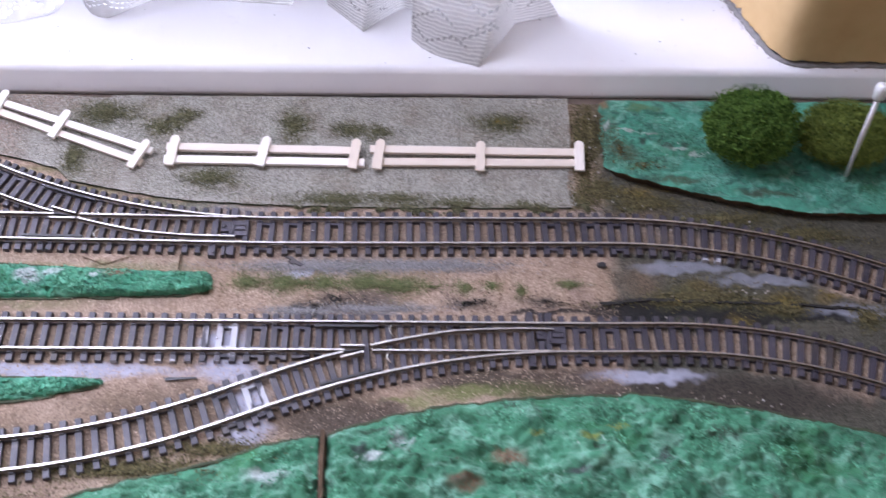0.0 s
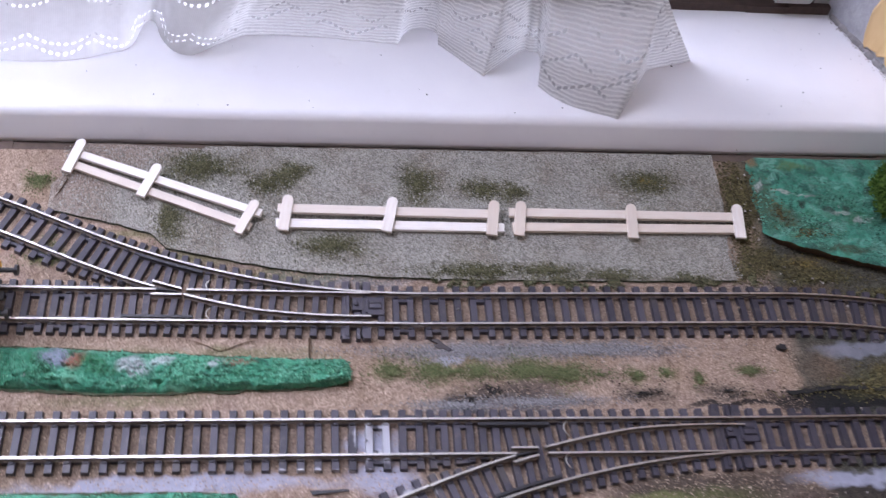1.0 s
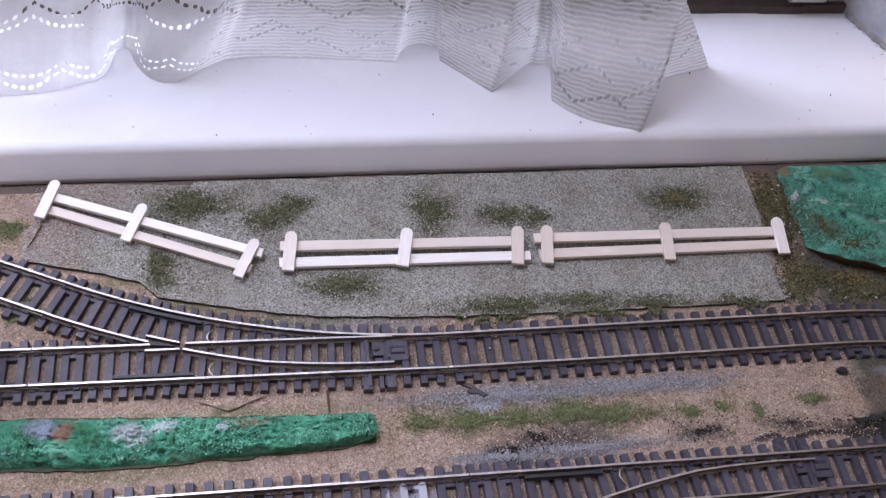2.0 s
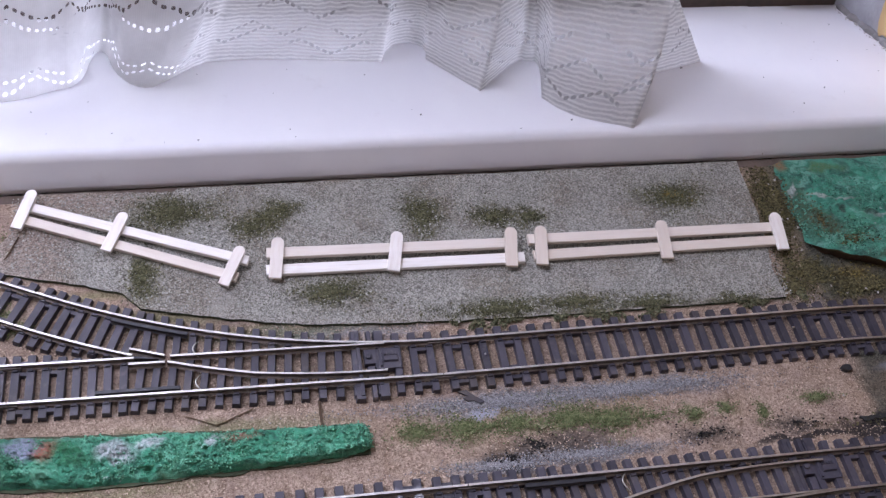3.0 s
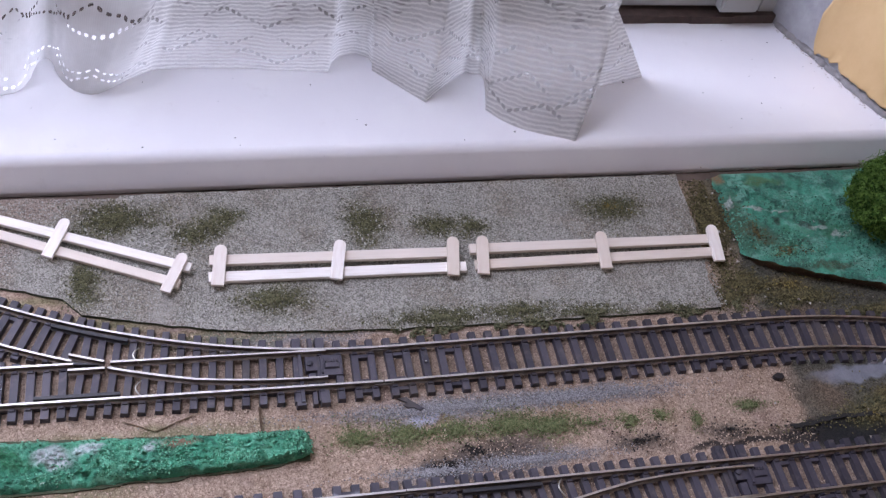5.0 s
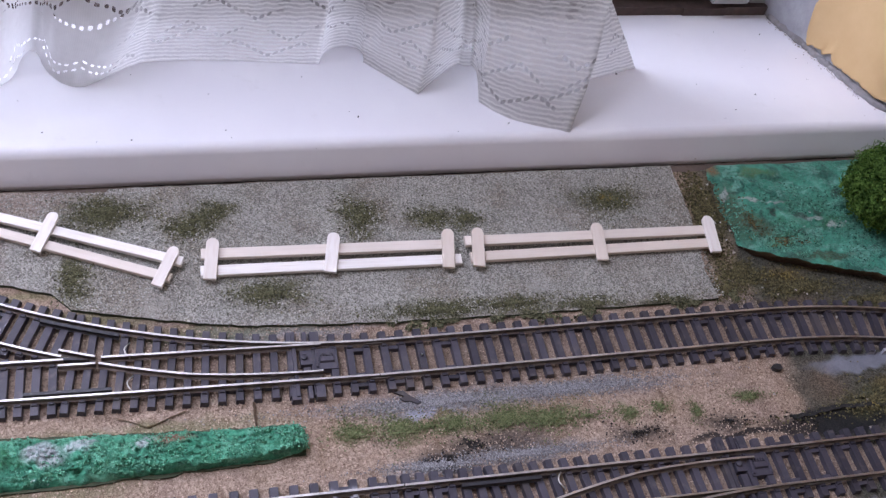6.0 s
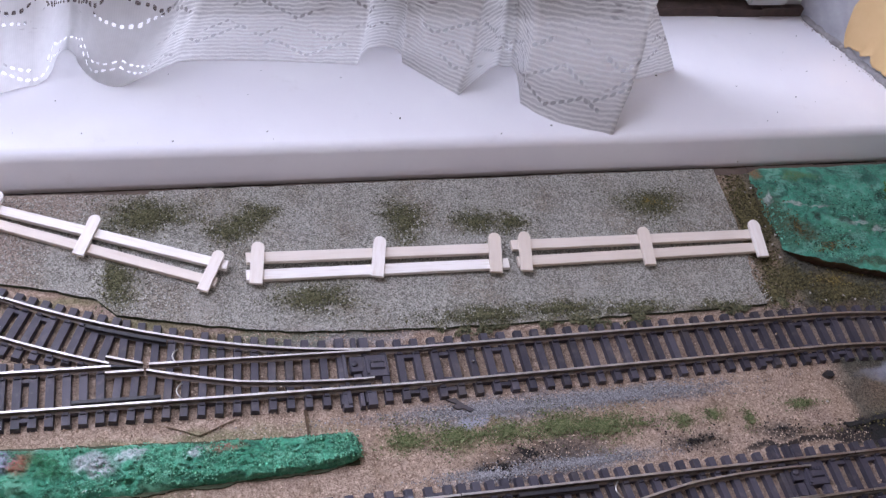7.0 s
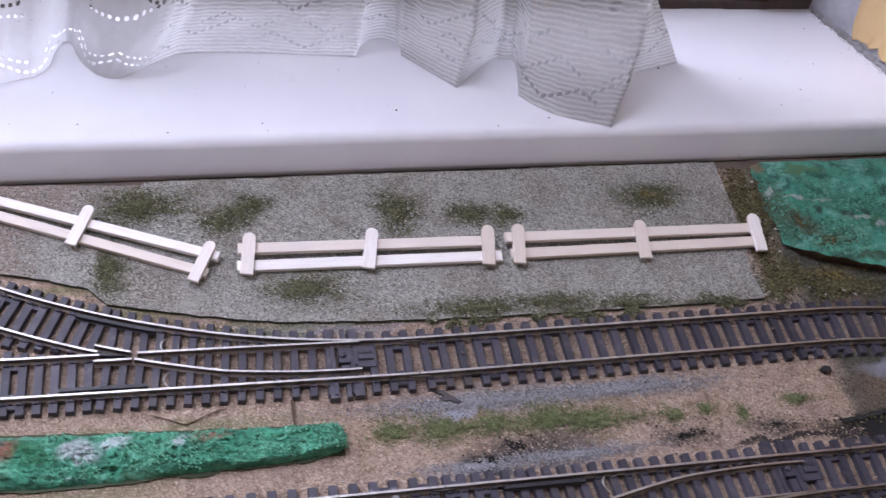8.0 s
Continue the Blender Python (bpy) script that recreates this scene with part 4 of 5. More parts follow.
def flock():
    """Loose scatter: sand, granules, green tufts and cinders."""
    rng = np.random.default_rng(4)

    def lying(xy, z, lift=0.0003):
        return np.column_stack([xy, np.full(len(xy), z) + rng.uniform(0, lift, len(xy))])

    n = 38000
    xy = np.column_stack([rng.uniform(-0.20, 0.215, n), rng.uniform(-0.125, 0.035, n)])
    in_bed = (np.abs(xy[:, 1] - 0.0085) < 0.013) | (np.abs(xy[:, 1] + 0.0595) < 0.013) | (xy[:, 1] < -0.085)
    xy = xy[~in_bed | (rng.random(n) < 0.45)]
    n = len(xy)
    crumbs("sand_scatter", lying(xy, 0.0002), rng.uniform(0.00022, 0.00055, n), GRIT, None, "fine tan sand scattered over the layout", "sand")
    n = 26000
    xy = np.column_stack([rng.uniform(-0.143, 0.199, n), rng.uniform(0.028, 0.109, n)])
    keep = np.array([along(SHEET_FRONT, p[0]) + 0.001 < p[1] for p in xy])
    xy = xy[keep]
    crumbs("gravel_scatter", lying(xy, 0.0019, 0.0002), rng.uniform(0.00027, 0.0006, len(xy)), GRANULE, None, "grey granules on the gravel sheet", "gravel")
    xy = in_tufts([(0.055, -0.0125, 0.045, 0.004), (0.11, -0.012, 0.05, 0.004), (0.048, -0.0405, 0.022, 0.003), (0.085, -0.0395, 0.03, 0.003)], 9e6, 8)
    crumbs("ballast_scatter", lying(xy, 0.0004), rng.uniform(0.0002, 0.0005, len(xy)), BALLAST, None, "grey ballast grains beside the track", "gravel")
    xy = in_tufts([(x, y, rx * 1.05, ry * 1.2) for x, y, rx, ry in TUFTS_SHEET], 3.2e6, 11, 0.4)
    xy = xy[(xy[:, 1] < 0.109) & (xy[:, 1] > 0.0275)]
    crumbs("dull_green_scatter", lying(xy, 0.0020, 0.0009), rng.uniform(0.00025, 0.00065, len(xy)), FLOCK_DULL, None, "dull green flock tufts on the gravel sheet", "scatter")
    xy = np.concatenate([in_tufts(TUFTS_SAND, 5e6, 12, 0.4), in_tufts([(0.048, -0.0235, 0.035, 0.005), (0.088, -0.0245, 0.03, 0.006), (0.115, -0.026, 0.02, 0.005)], 0.9e6, 17, 0.4)])
    crumbs("green_scatter", lying(xy, 0.0003, 0.0011), rng.uniform(0.00025, 0.0006, len(xy)), FLOCK, None, "bright green flock tufts on the sand", "scatter")
    xy = in_tufts(TUFTS_EARTH, 3.4e6, 13, 0.4)
    xy = xy[xy[:, 1] < 0.1075]
    crumbs("earth_scatter", lying(xy, 0.0003, 0.0012), rng.uniform(0.0003, 0.0008, len(xy)), FLOCK_EARTH, None, "mossy flock on the dark earth", "scatter")
    xy = in_tufts([(0.305, -0.036, 0.010, 0.006), (0.247, -0.035, 0.003, 0.002), (0.280, -0.0476, 0.007, 0.004), (0.236, 0.038, 0.010, 0.005), (0.252, 0.043, 0.004, 0.003), (0.33, -0.032, 0.006, 0.004), (0.158, 0.0905, 0.008, 0.003)], 0.8e6, 19, 0.4)
    crumbs("yellow_scatter", lying(xy, 0.0006, 0.0014) + np.column_stack([np.zeros((len(xy), 2)), np.where(xy[:, 1] > 0.08, 0.0016, 0)]), rng.uniform(0.0003, 0.0007, len(xy)), FLOCK_GOLD, None, "yellow-brown flock on the dark earth", "scatter")
    n = 4200
    x = rng.uniform(0.030, 0.206, n)
    xy = np.column_stack([x, np.interp(x, [0.03, 0.11, 0.206], [0.0268, 0.0255, 0.0265]) + rng.normal(0, 0.0018, n)])
    xy = xy[np.array([noise_at(p[0], p[1], 0, 70, 3) > 0.0 for p in xy])]
    crumbs("edge_moss_scatter", lying(xy, 0.0003, 0.0017), rng.uniform(0.0003, 0.0009, len(xy)), FLOCK_DULL, None, "mossy scatter along the gravel sheet's edge", "scatter")
    xy = in_tufts([(0.2275, 0.066, 0.005, 0.014), (0.240, 0.054, 0.012, 0.004)], 1.3e6, 23, 0.4)
    xy = xy[(xy[:, 0] > 0.2215) & (xy[:, 1] > np.interp(xy[:, 0], [0.2185, 0.233, 0.265, 0.296], [0.058, 0.0465, 0.0365, 0.028]))]
    crumbs("ledge_scatter", lying(xy, 0.0062, 0.0010), rng.uniform(0.0003, 0.0007, len(xy)), FLOCK_EARTH, None, "mossy flock on the green ledge", "scatter")
    xy = in_tufts([(0.053, -0.0378, 0.009, 0.0045), (0.066, -0.0340, 0.012, 0.006), (0.135, -0.0360, 0.022, 0.005), (0.176, -0.0350, 0.018, 0.005), (0.21, -0.038, 0.018, 0.005)], 0.38e6, 14, 0.4)
    crumbs("cinder_scatter", lying(xy, 0.0004, 0.0010), rng.uniform(0.00025, 0.0007, len(xy)), CINDER, None, "black cinders beside the lower track", "cinders")
    xy = in_tufts([(0.213, 0.07, 0.012, 0.04), (0.24, 0.028, 0.03, 0.008), (0.30, 0.01, 0.06, 0.012), (0.28, -0.03, 0.06, 0.01), (0.26, -0.094, 0.09, 0.012), (0.158, 0.092, 0.012, 0.005), (0.0, 0.03, 0.1, 0.004)], 1.2e4, 15)
    crumbs("stone_scatter", lying(xy, 0.0012, 0.0010), rng.uniform(0.0004, 0.0010, len(xy)), STONE, None, "scattered pale stones on the earth", "stones")


flock()


def ridge(name, outline_far, outline_near, height, mat, label, category, scale=70, rough=0.0017, x_step=0.0006, rows=38):
    """A modelled bank between two edge lines, rounded over and lumpy."""
    bm = bmesh.new()
    x0, x1 = outline_far[0][0], outline_far[-1][0]
    xs = np.linspace(x0, x1, int((x1 - x0) / x_step))
    grid = []
    for x in xs:
        fy, ny = along(outline_far, x), along(outline_near, x)
        end = min(1, (x1 - x) / 0.006, (x - x0) / 0.006 if x0 > -0.19 else 1)
        end = math.sqrt(max(0, 1 - (1 - end) ** 2))
        col = []
        for v in np.linspace(0, 1, rows):
            steep = 4 + 10 * min(1, max(0, (x + 0.07) / 0.03)) if v > 0.5 else 3
            round_off = (1 - abs(2 * v - 1) ** steep) ** 0.6
            y = (fy + ny) / 2 + (v - 0.5) * (ny - fy) * (0.55 + 0.45 * end)
            z = height * round_off * end * (0.80 + 0.25 * noise_at(x, 0, 2, 25))
            z += rough * round_off * end * (0.8 * noise_at(x, y, 0, scale) + 0.5 * noise_at(x, y, 4, scale * 4) + 0.55 * noise_at(x, y, 9, scale * 8, 2) + 0.25 * noise_at(x, y, 12, scale * 16, 2))
            y += 0.0012 * noise_at(x, v, 6, 110)
            col.append(bm.verts.new((x, y, max(z, -0.0008))))
        grid.append(col)
    for a, b in zip(grid, grid[1:]):
        for k in range(rows - 1):
            bm.faces.new((a[k], b[k], b[k + 1], a[k + 1]))
    surface = [[tuple(v.co) for v in column[3:-3]] for column in grid]
    ob = thing(name, label, category)
    part("painted_body", bm, mat, ob, smooth=True)
    crust(ob, surface, int((x1 - x0) * 28000), 0.00022, 0.0006, CRUST_GREEN, "fine gritty crust of green paint", 41, 90, -0.05)
    skirt = bmesh.new()
    lines = []
    for x in np.linspace(x0, x1 - 0.001, 120):
        fy, ny = along(outline_far, x) + 0.0008 + 0.0007 * noise_at(x, 3, 0, 130), along(outline_near, x) - 0.0008 - 0.0012 * noise_at(x, 6, 0, 80)
        lines.append([skirt.verts.new((x, y, z)) for y, z in ((fy, 0.0), (fy, 0.0009), (ny, 0.0009), (ny, 0.0))])
    for a, b in zip(lines, lines[1:]):
        for k in range(3):
            skirt.faces.new((a[k], b[k], b[k + 1], a[k + 1]))
    part("torn_skirt", skirt, SKIRT, ob, "torn card skirt smeared olive green")
    return ob


ridge("hedge_bank", [(-0.24, -0.0060), (-0.133, -0.0100), (-0.06, -0.0150), (-0.012, -0.0175), (-0.0015, -0.0185)],
      [(-0.24, -0.0280), (-0.135, -0.0305), (-0.111, -0.0330), (-0.071, -0.0325), (-0.029, -0.0315), (-0.0015, -0.0295)], 0.0072, HEDGE_PAINT,
      "long lumpy green-painted plaster bank with blotches", "bank")
ridge("low_bank", [(-0.24, -0.0770), (-0.100, -0.0795), (-0.073, -0.0800), (-0.050, -0.0815)], [(-0.24, -0.0960), (-0.097, -0.0930), (-0.076, -0.0905), (-0.050, -0.0835)], 0.0042, HEDGE_PAINT,
      "low green-painted plaster bank tapering to a point", "bank")


def hill(name, edge, x0, x1, rise, label):
    bm = bmesh.new()
    xs = np.linspace(x0, x1, int((x1 - x0) / 0.0011))
    depth = np.concatenate([np.linspace(0, 0.10, 96), np.linspace(0.106, 0.30, 22)])
    grid = []
    for x in xs:
        ey = along(edge, x) + 0.0016 * noise_at(x, 0, 3, 90)
        side = min(1, (x - x0) / 0.008 + 0.25, (x1 - x) / 0.008 + 0.25)
        col = [bm.verts.new((x, ey + 0.0008, -0.001))]
        for d in depth:
            lift = 0.0022 + rise * (1 - math.exp(-d / 0.05))
            z = side * lift + (0.0058 * noise_at(x * 0.6, ey - d, 0, 42) + 0.0036 * noise_at(x * 0.7, ey - d, 2, 120) + 0.0013 * noise_at(x, ey - d, 5, 330, 3)) * min(1, 0.3 + d / 0.012)
            col.append(bm.verts.new((x, ey - d, max(z, 0.0008))))
        col.append(bm.verts.new((x, ey - depth[-1], -0.001)))
        grid.append(col)
    for a, b in zip(grid, grid[1:]):
        for k in range(len(a) - 1):
            bm.faces.new((a[k], b[k], b[k + 1], a[k + 1]))
    bm.faces.new(grid[0])
    bm.faces.new(grid[-1][::-1])
    surface = [[tuple(v.co) for v in column[3:96]] for column in grid]
    ob = thing(name, label, "hill")
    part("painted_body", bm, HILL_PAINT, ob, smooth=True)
    crust(ob, surface, int((x1 - x0) * 30000), 0.0003, 0.0009, CRUST_GREEN, "gritty crust of green paint", 43, 40, 0.1)
    pts = [(x, along(edge, x) + 0.0010 + 0.0014 * noise_at(x, 0, 3, 90), 0.0008 + 0.0004 * noise_at(x, 2, 0, 200)) for x in np.linspace(x0, x1, 150)]
    part("torn_rim", tube(pts, [0.0011 + 0.0005 * noise_at(p[0], 7, 0, 150) for p in pts], 6), SKIRT, ob, "torn olive-brown rim", smooth=True)
    return ob


hill("plaster_hill", [(0.055, -0.1165), (0.079, -0.1075), (0.113, -0.0995), (0.147, -0.0955), (0.181, -0.0930), (0.218, -0.0925), (0.255, -0.0970), (0.293, -0.1050), (0.339, -0.1150), (0.44, -0.145)],
     0.0625, 0.44, 0.020, "broad lumpy green-painted plaster hill beside the track")
hill("plaster_slope", [(-0.26, -0.175), (-0.10, -0.1560), (-0.06, -0.1450), (-0.036, -0.1375), (-0.010, -0.1320), (0.015, -0.1250), (0.034, -0.1180), (0.062, -0.1135)],
     -0.26, 0.0585, 0.010, "low green-painted plaster slope with pale flecks")
# added dark filler where the two hills stand apart
part_gap = slab("dark_strip", [(0.0597, -0.1120), (0.0616, -0.1120), (0.0614, -0.22), (0.0594, -0.22)], 0.0002, 0.0068, EARTH_EDGE, EARTH_EDGE, "thin dark strip filling the gap between two plaster hills", "strip", 0.0003)


def ledge():
    """The raised green ledge by the sill, with a torn brown front edge."""
    front = [(0.218, 0.058), (0.224, 0.0490), (0.233, 0.0450), (0.265, 0.0350), (0.296, 0.0265), (0.330, 0.0200), (0.376, 0.0190), (0.50, 0.024), (0.60, 0.03)]
    bm = bmesh.new()
    xs = np.concatenate([np.linspace(0.2185, 0.40, 200), np.linspace(0.402, 0.60, 70)])
    grid = []
    for x in xs:
        fy = along(front, x) + 0.0012 * noise_at(x, 0, 3, 110)
        back = 0.1085
        side = min(1, (x - 0.2185) / 0.006)
        h = 0.0016 + 0.0052 * side + 0.0008 * noise_at(x, 1, 0, 40)
        col = [bm.verts.new((x, fy + 0.003, -0.0005)), bm.verts.new((x, fy + 0.0015 + 0.0006 * noise_at(x, 2, 0, 200), h * 0.55))]
        for v in np.linspace(0, 1, 70):
            y = fy + (back - fy) * v
            z = h + (0.0015 * noise_at(x, y, 0, 55) + 0.0012 * noise_at(x, y, 2, 190) + 0.0007 * noise_at(x, y, 5, 420)) * min(1, 0.25 + v * 6) * min(1, 0.2 + (1 - v) * 5) - 0.0040 * v
            col.append(bm.verts.new((x + 0.002 * (1 - side) * noise_at(0, y, 0, 80), y, z)))
        col.append(bm.verts.new((x, back, -0.0005)))
        grid.append(col)
    for a, b in zip(grid, grid[1:]):
        for k in range(len(a) - 1):
            if k >= 2:
                bm.faces.new((a[k], b[k], b[k + 1], a[k + 1]))
    rim = bmesh.new()
    lines = [[rim.verts.new(v.co) for v in c[:3]] + [rim.verts.new((c[2].co.x, c[2].co.y + 0.0006, c[2].co.z - 0.0008))] for c in grid]
    for a, b in zip(lines, lines[1:]):
        for k in range(3):
            rim.faces.new((a[k], b[k], b[k + 1], a[k + 1]))
    surface = [[tuple(v.co) for v in column[5:56]] for column in grid]
    ob = thing("green_ledge", "raised green-painted ledge with a torn brown edge", "ledge")
    part("painted_top", bm, LEDGE_PAINT, ob, smooth=True)
    crust(ob, surface, 15000, 0.00025, 0.0007, CRUST_TURQUOISE, "gritty crust of turquoise paint", 45, 45, 0.0)
    part("torn_edge", rim, EARTH_EDGE, ob, "torn brown card edge", smooth=True)
    return ob


ledge()


def bush(name, x, y, z, rx, ry, rz, mat, label, n, seed, strands):
    """Clump foliage on a short stem: thousands of crumbs and curled strands over a heart coloured dark for the shade
    between them.
    """
    ob = thing(name, label, "bush", at=pose(x, y, z))
    rng = np.random.default_rng(seed)
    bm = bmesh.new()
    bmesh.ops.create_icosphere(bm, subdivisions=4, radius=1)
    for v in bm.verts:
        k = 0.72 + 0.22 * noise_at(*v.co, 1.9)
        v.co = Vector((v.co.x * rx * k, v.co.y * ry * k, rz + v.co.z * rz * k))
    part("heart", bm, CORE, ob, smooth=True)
    part("stem", tube([(0, 0, -0.002), (0.001, 0, rz * 0.5)], [0.003, 0.002]), TIMBER, ob)
    d = rng.normal(size=(n, 3))
    d /= np.linalg.norm(d, axis=1)[:, None]
    k = np.array([0.82 + 0.24 * noise_at(*p, 1.9) + 0.10 * noise_at(*p, 6.0) for p in d]) + rng.normal(0, 0.05, n)
    p = d * k[:, None] * (rx, ry, rz) + (0, 0, rz)
    p = p[p[:, 2] > 0.0008]
    leaf = crumbs("foliage", p, rng.uniform(0.0004, 0.0012, len(p)), mat, ob, flat=1.0)
    bm = bmesh.new()
    for i in range(strands):
        a = rng.normal(size=3)
        a /= np.linalg.norm(a)
        q = Vector(a * (0.9 + 0.12 * rng.random()) * (rx, ry, rz) + (0, 0, rz))
        t = Vector(rng.normal(size=3)).normalized() * 0.004
        w = Vector(rng.normal(size=3)).normalized() * 0.00013
        c = [q - t, q + Vector(a) * 0.0012, q + t]
        vs = [bm.verts.new(e) for pt in c for e in (pt - w, pt + w)]
        if min(v.co.z for v in vs) > 0:
            bm.faces.new((vs[0], vs[1], vs[3], vs[2]))
            bm.faces.new((vs[2], vs[3], vs[5], vs[4]))
    tagged(part("strand_tangle", bm, mat, ob), kind="stuff")
    return ob


bush("round_bush", 0.3010, 0.0680, 0.0065, 0.0275, 0.0240, 0.0200, BUSH, "round dark green clump-foliage bush on the ledge", 22000, 21, 1200)
bush("straggly_bush", 0.3590, 0.0690, 0.0065, 0.0280, 0.0225, 0.0125, BUSH_PALE, "straggly yellow-green lichen bush on the ledge", 12000, 22, 2600)


def street_lamp():
    ob = thing("street_lamp", "white plastic model street lamp leaning on the ledge", "lamp", at=pose(0.3560, 0.0440, 0.0065, -2, -4, 0))
    part("post", tube([(0, 0, -0.003), (0, 0, 0.036), (0.0003, 0, 0.067)], [0.0015, 0.0014, 0.0013]), LAMP_WHITE, ob, smooth=True)
    part("lantern", tube([(0, 0, 0.0655), (0, 0, 0.067), (0, 0, 0.0735), (0, 0, 0.0760), (0, 0, 0.0770)], [0.0016, 0.0030, 0.0034, 0.0028, 0.0010], 12), LAMP_WHITE, ob, smooth=True)
    part("base_collar", tube([(0, 0, -0.001), (0, 0, 0.004)], [0.0020, 0.0013]), LEDGE_PAINT, ob, "collar daubed with green paint")


street_lamp()


# ---------------------------------------------------------------- fences of lolly sticks
def stick(length, width, thick, round_end):
    """A flat stick along +x from 0, with one rounded end if asked."""
    bm = bmesh.new()
    h = width / 2
    pts = [(0, -h), (length - (h if round_end else 0), -h)]
    if round_end:
        pts += [(length - h + h * math.sin(a), -h * math.cos(a)) for a in np.linspace(0.25, math.pi - 0.25, 9)]
    pts += [(length - (h if round_end else 0), h), (0, h)]
    lo, hi = [[bm.verts.new((x, y, z)) for x, y in pts] for z in (0, thick)]
    n = len(pts)
    for i in range(n):
        bm.faces.new((lo[i], lo[(i + 1) % n], hi[(i + 1) % n], hi[i]))
    bm.faces.new(hi)
    bm.faces.new(lo[::-1])
    bmesh.ops.bevel(bm, geom=[e for e in bm.edges if abs(e.verts[0].co.z - e.verts[1].co.z) < 1e-6], offset=0.0002, segments=1, affect="EDGES")
    return bm


def fence(origin, angle, wide, posts, rails, label, tilt=10.0):
    """origin: foot of the first post; posts: (along, lean in degrees, foot); rails: (from, to, height, tilt). Propped up along its head."""
    k = 1 / (math.cos(radians(tilt)) + 0.77 * math.sin(radians(tilt)))
    ob = thing("fence", label, "fence", "stick fences on the gravel sheet", at=pose(origin[0], origin[1], 0.0019, tilt, 0, angle))
    for s, e, h, turn in rails:
        part("rail", stick(e - s, (wide - 0.0001) * k, 0.0024, False), STICK, ob, m=pose(s, h * k, 0, 0, 0, turn))
    for s, lean, foot in posts:
        part("post", stick(0.0222 * k, wide, 0.0017, True), STICK, ob, m=pose(s, foot, 0.00245, 0, 0, 90 + lean))
    return ob


fence((-0.0330, 0.0548), -1.3, 0.0055, [(0, -7, -0.0004), (0.0510, -11, 0.0004), (0.1040, -7, 0)], [(-0.0030, 0.1065, 0.0143, 0.0), (-0.0035, 0.1110, 0.0050, 0.3)], "pale wooden stick fence lying flat on the gravel sheet")
fence((0.0850, 0.0522), 0.0, 0.0055, [(0, -8, 0), (0.0595, -3.5, -0.001), (0.1175, -2.5, -0.0005)], [(-0.0038, 0.1170, 0.0158, -0.7), (-0.0025, 0.1185, 0.0064, -0.1)], "pale wooden stick fence with slightly crooked posts lying flat")
fence((-0.1395, 0.0895), -22.0, 0.0048, [(0, 2.7, 0), (0.0399, -1.6, 0), (0.0925, -4, -0.0024)], [(-0.0010, 0.0985, 0.0138, 0.1), (-0.0010, 0.0965, 0.0066, -1.3)], "pale wooden stick fence lying askew on the gravel sheet", 8.0)


# ---------------------------------------------------------------- track
GAUGE = 0.0169
RAIL_Z = 0.0053


def course(x, y, heading, legs, pitch=0.002):
    """Points (x, y, heading) along a run of (length, curve) legs; curve is 1/radius, positive to the left."""
    out = [(x, y, heading)]
    for length, curve in legs:
        n = max(1, int(round(length / pitch)))
        for _ in range(n):
            s = length / n
            heading += curve * s / 2
            x, y = x + s * math.cos(heading), y + s * math.sin(heading)
            heading += curve * s / 2
            out.append((x, y, heading))
    return out


def shifted(path, off, a=0, b=None):
    """The path moved off metres to its left."""
    return [(x - off * math.sin(h), y + off * math.cos(h)) for x, y, h in path[a:b]]


def rail_mesh(pts, head=0.00092, top=RAIL_Z, foot=0.0026):
    prof = [(-head / 2, top), (head / 2, top), (head / 2, top - 0.0007), (0.0003, top - 0.0010), (0.0003, foot + 0.0005), (0.0010, foot), (-0.0010, foot), (-0.0003, foot + 0.0005), (-0.0003, top - 0.0010), (-head / 2, top - 0.0007)]
    bm = bmesh.new()
    rings = []
    for i, p in enumerate(pts):
        a, b = Vector(pts[max(i - 1, 0)]), Vector(pts[min(i + 1, len(pts) - 1)])
        d = (b - a).normalized()
        rings.append([bm.verts.new((p[0] - d.y * o, p[1] + d.x * o, z)) for o, z in prof])
    n = len(prof)
    for a, b in zip(rings, rings[1:]):
        for k in range(n):
            bm.faces.new((a[k], a[(k + 1) % n], b[(k + 1) % n], b[k])).material_index = 0 if k == 0 else 1
    bm.faces.new(rings[0]).material_index = 1
    bm.faces.new(rings[-1][::-1]).material_index = 1
    return to_mesh("rail", bm, RAIL_TOP, RAIL_SIDE)


def sleeper_mesh(length, width=0.0036, chairs=(-GAUGE / 2, GAUGE / 2), off=0.0):
    """A sleeper across the track with its rail chairs; off moves its middle along itself."""
    bm = bmesh.new()
    box(bm, -width / 2, width / 2, off - length / 2, off + length / 2, 0.0, 0.0026, 0.0003)
    for c in chairs:
        for s in (-1, 1):
            box(bm, -0.0011, 0.0011, c + s * 0.0013 - 0.0007, c + s * 0.0013 + 0.0007, 0.0026, 0.0034, 0.0002)
    return to_mesh("sleeper", bm, SLEEPER)


PLAIN_SLEEPER = sleeper_mesh(0.0290)


def web_mesh():
    bm = bmesh.new()
    box(bm, -0.0022, 0.0022, -0.0010, 0.0010, 0.0001, 0.0023, 0.0002)
    return to_mesh("web", bm, SLEEPER)


WEB = web_mesh()


def at_length(path, s):
    d = 0.0
    for a, b in zip(path, path[1:]):
        step_length = math.hypot(b[0] - a[0], b[1] - a[1])
        if d + step_length >= s:
            f = (s - d) / step_length
            return tuple(p + (q - p) * f for p, q in zip(a, b))
        d += step_length
    return path[-1]


def path_length(path):
    return sum(math.hypot(b[0] - a[0], b[1] - a[1]) for a, b in zip(path, path[1:]))


PITCH = 0.00745


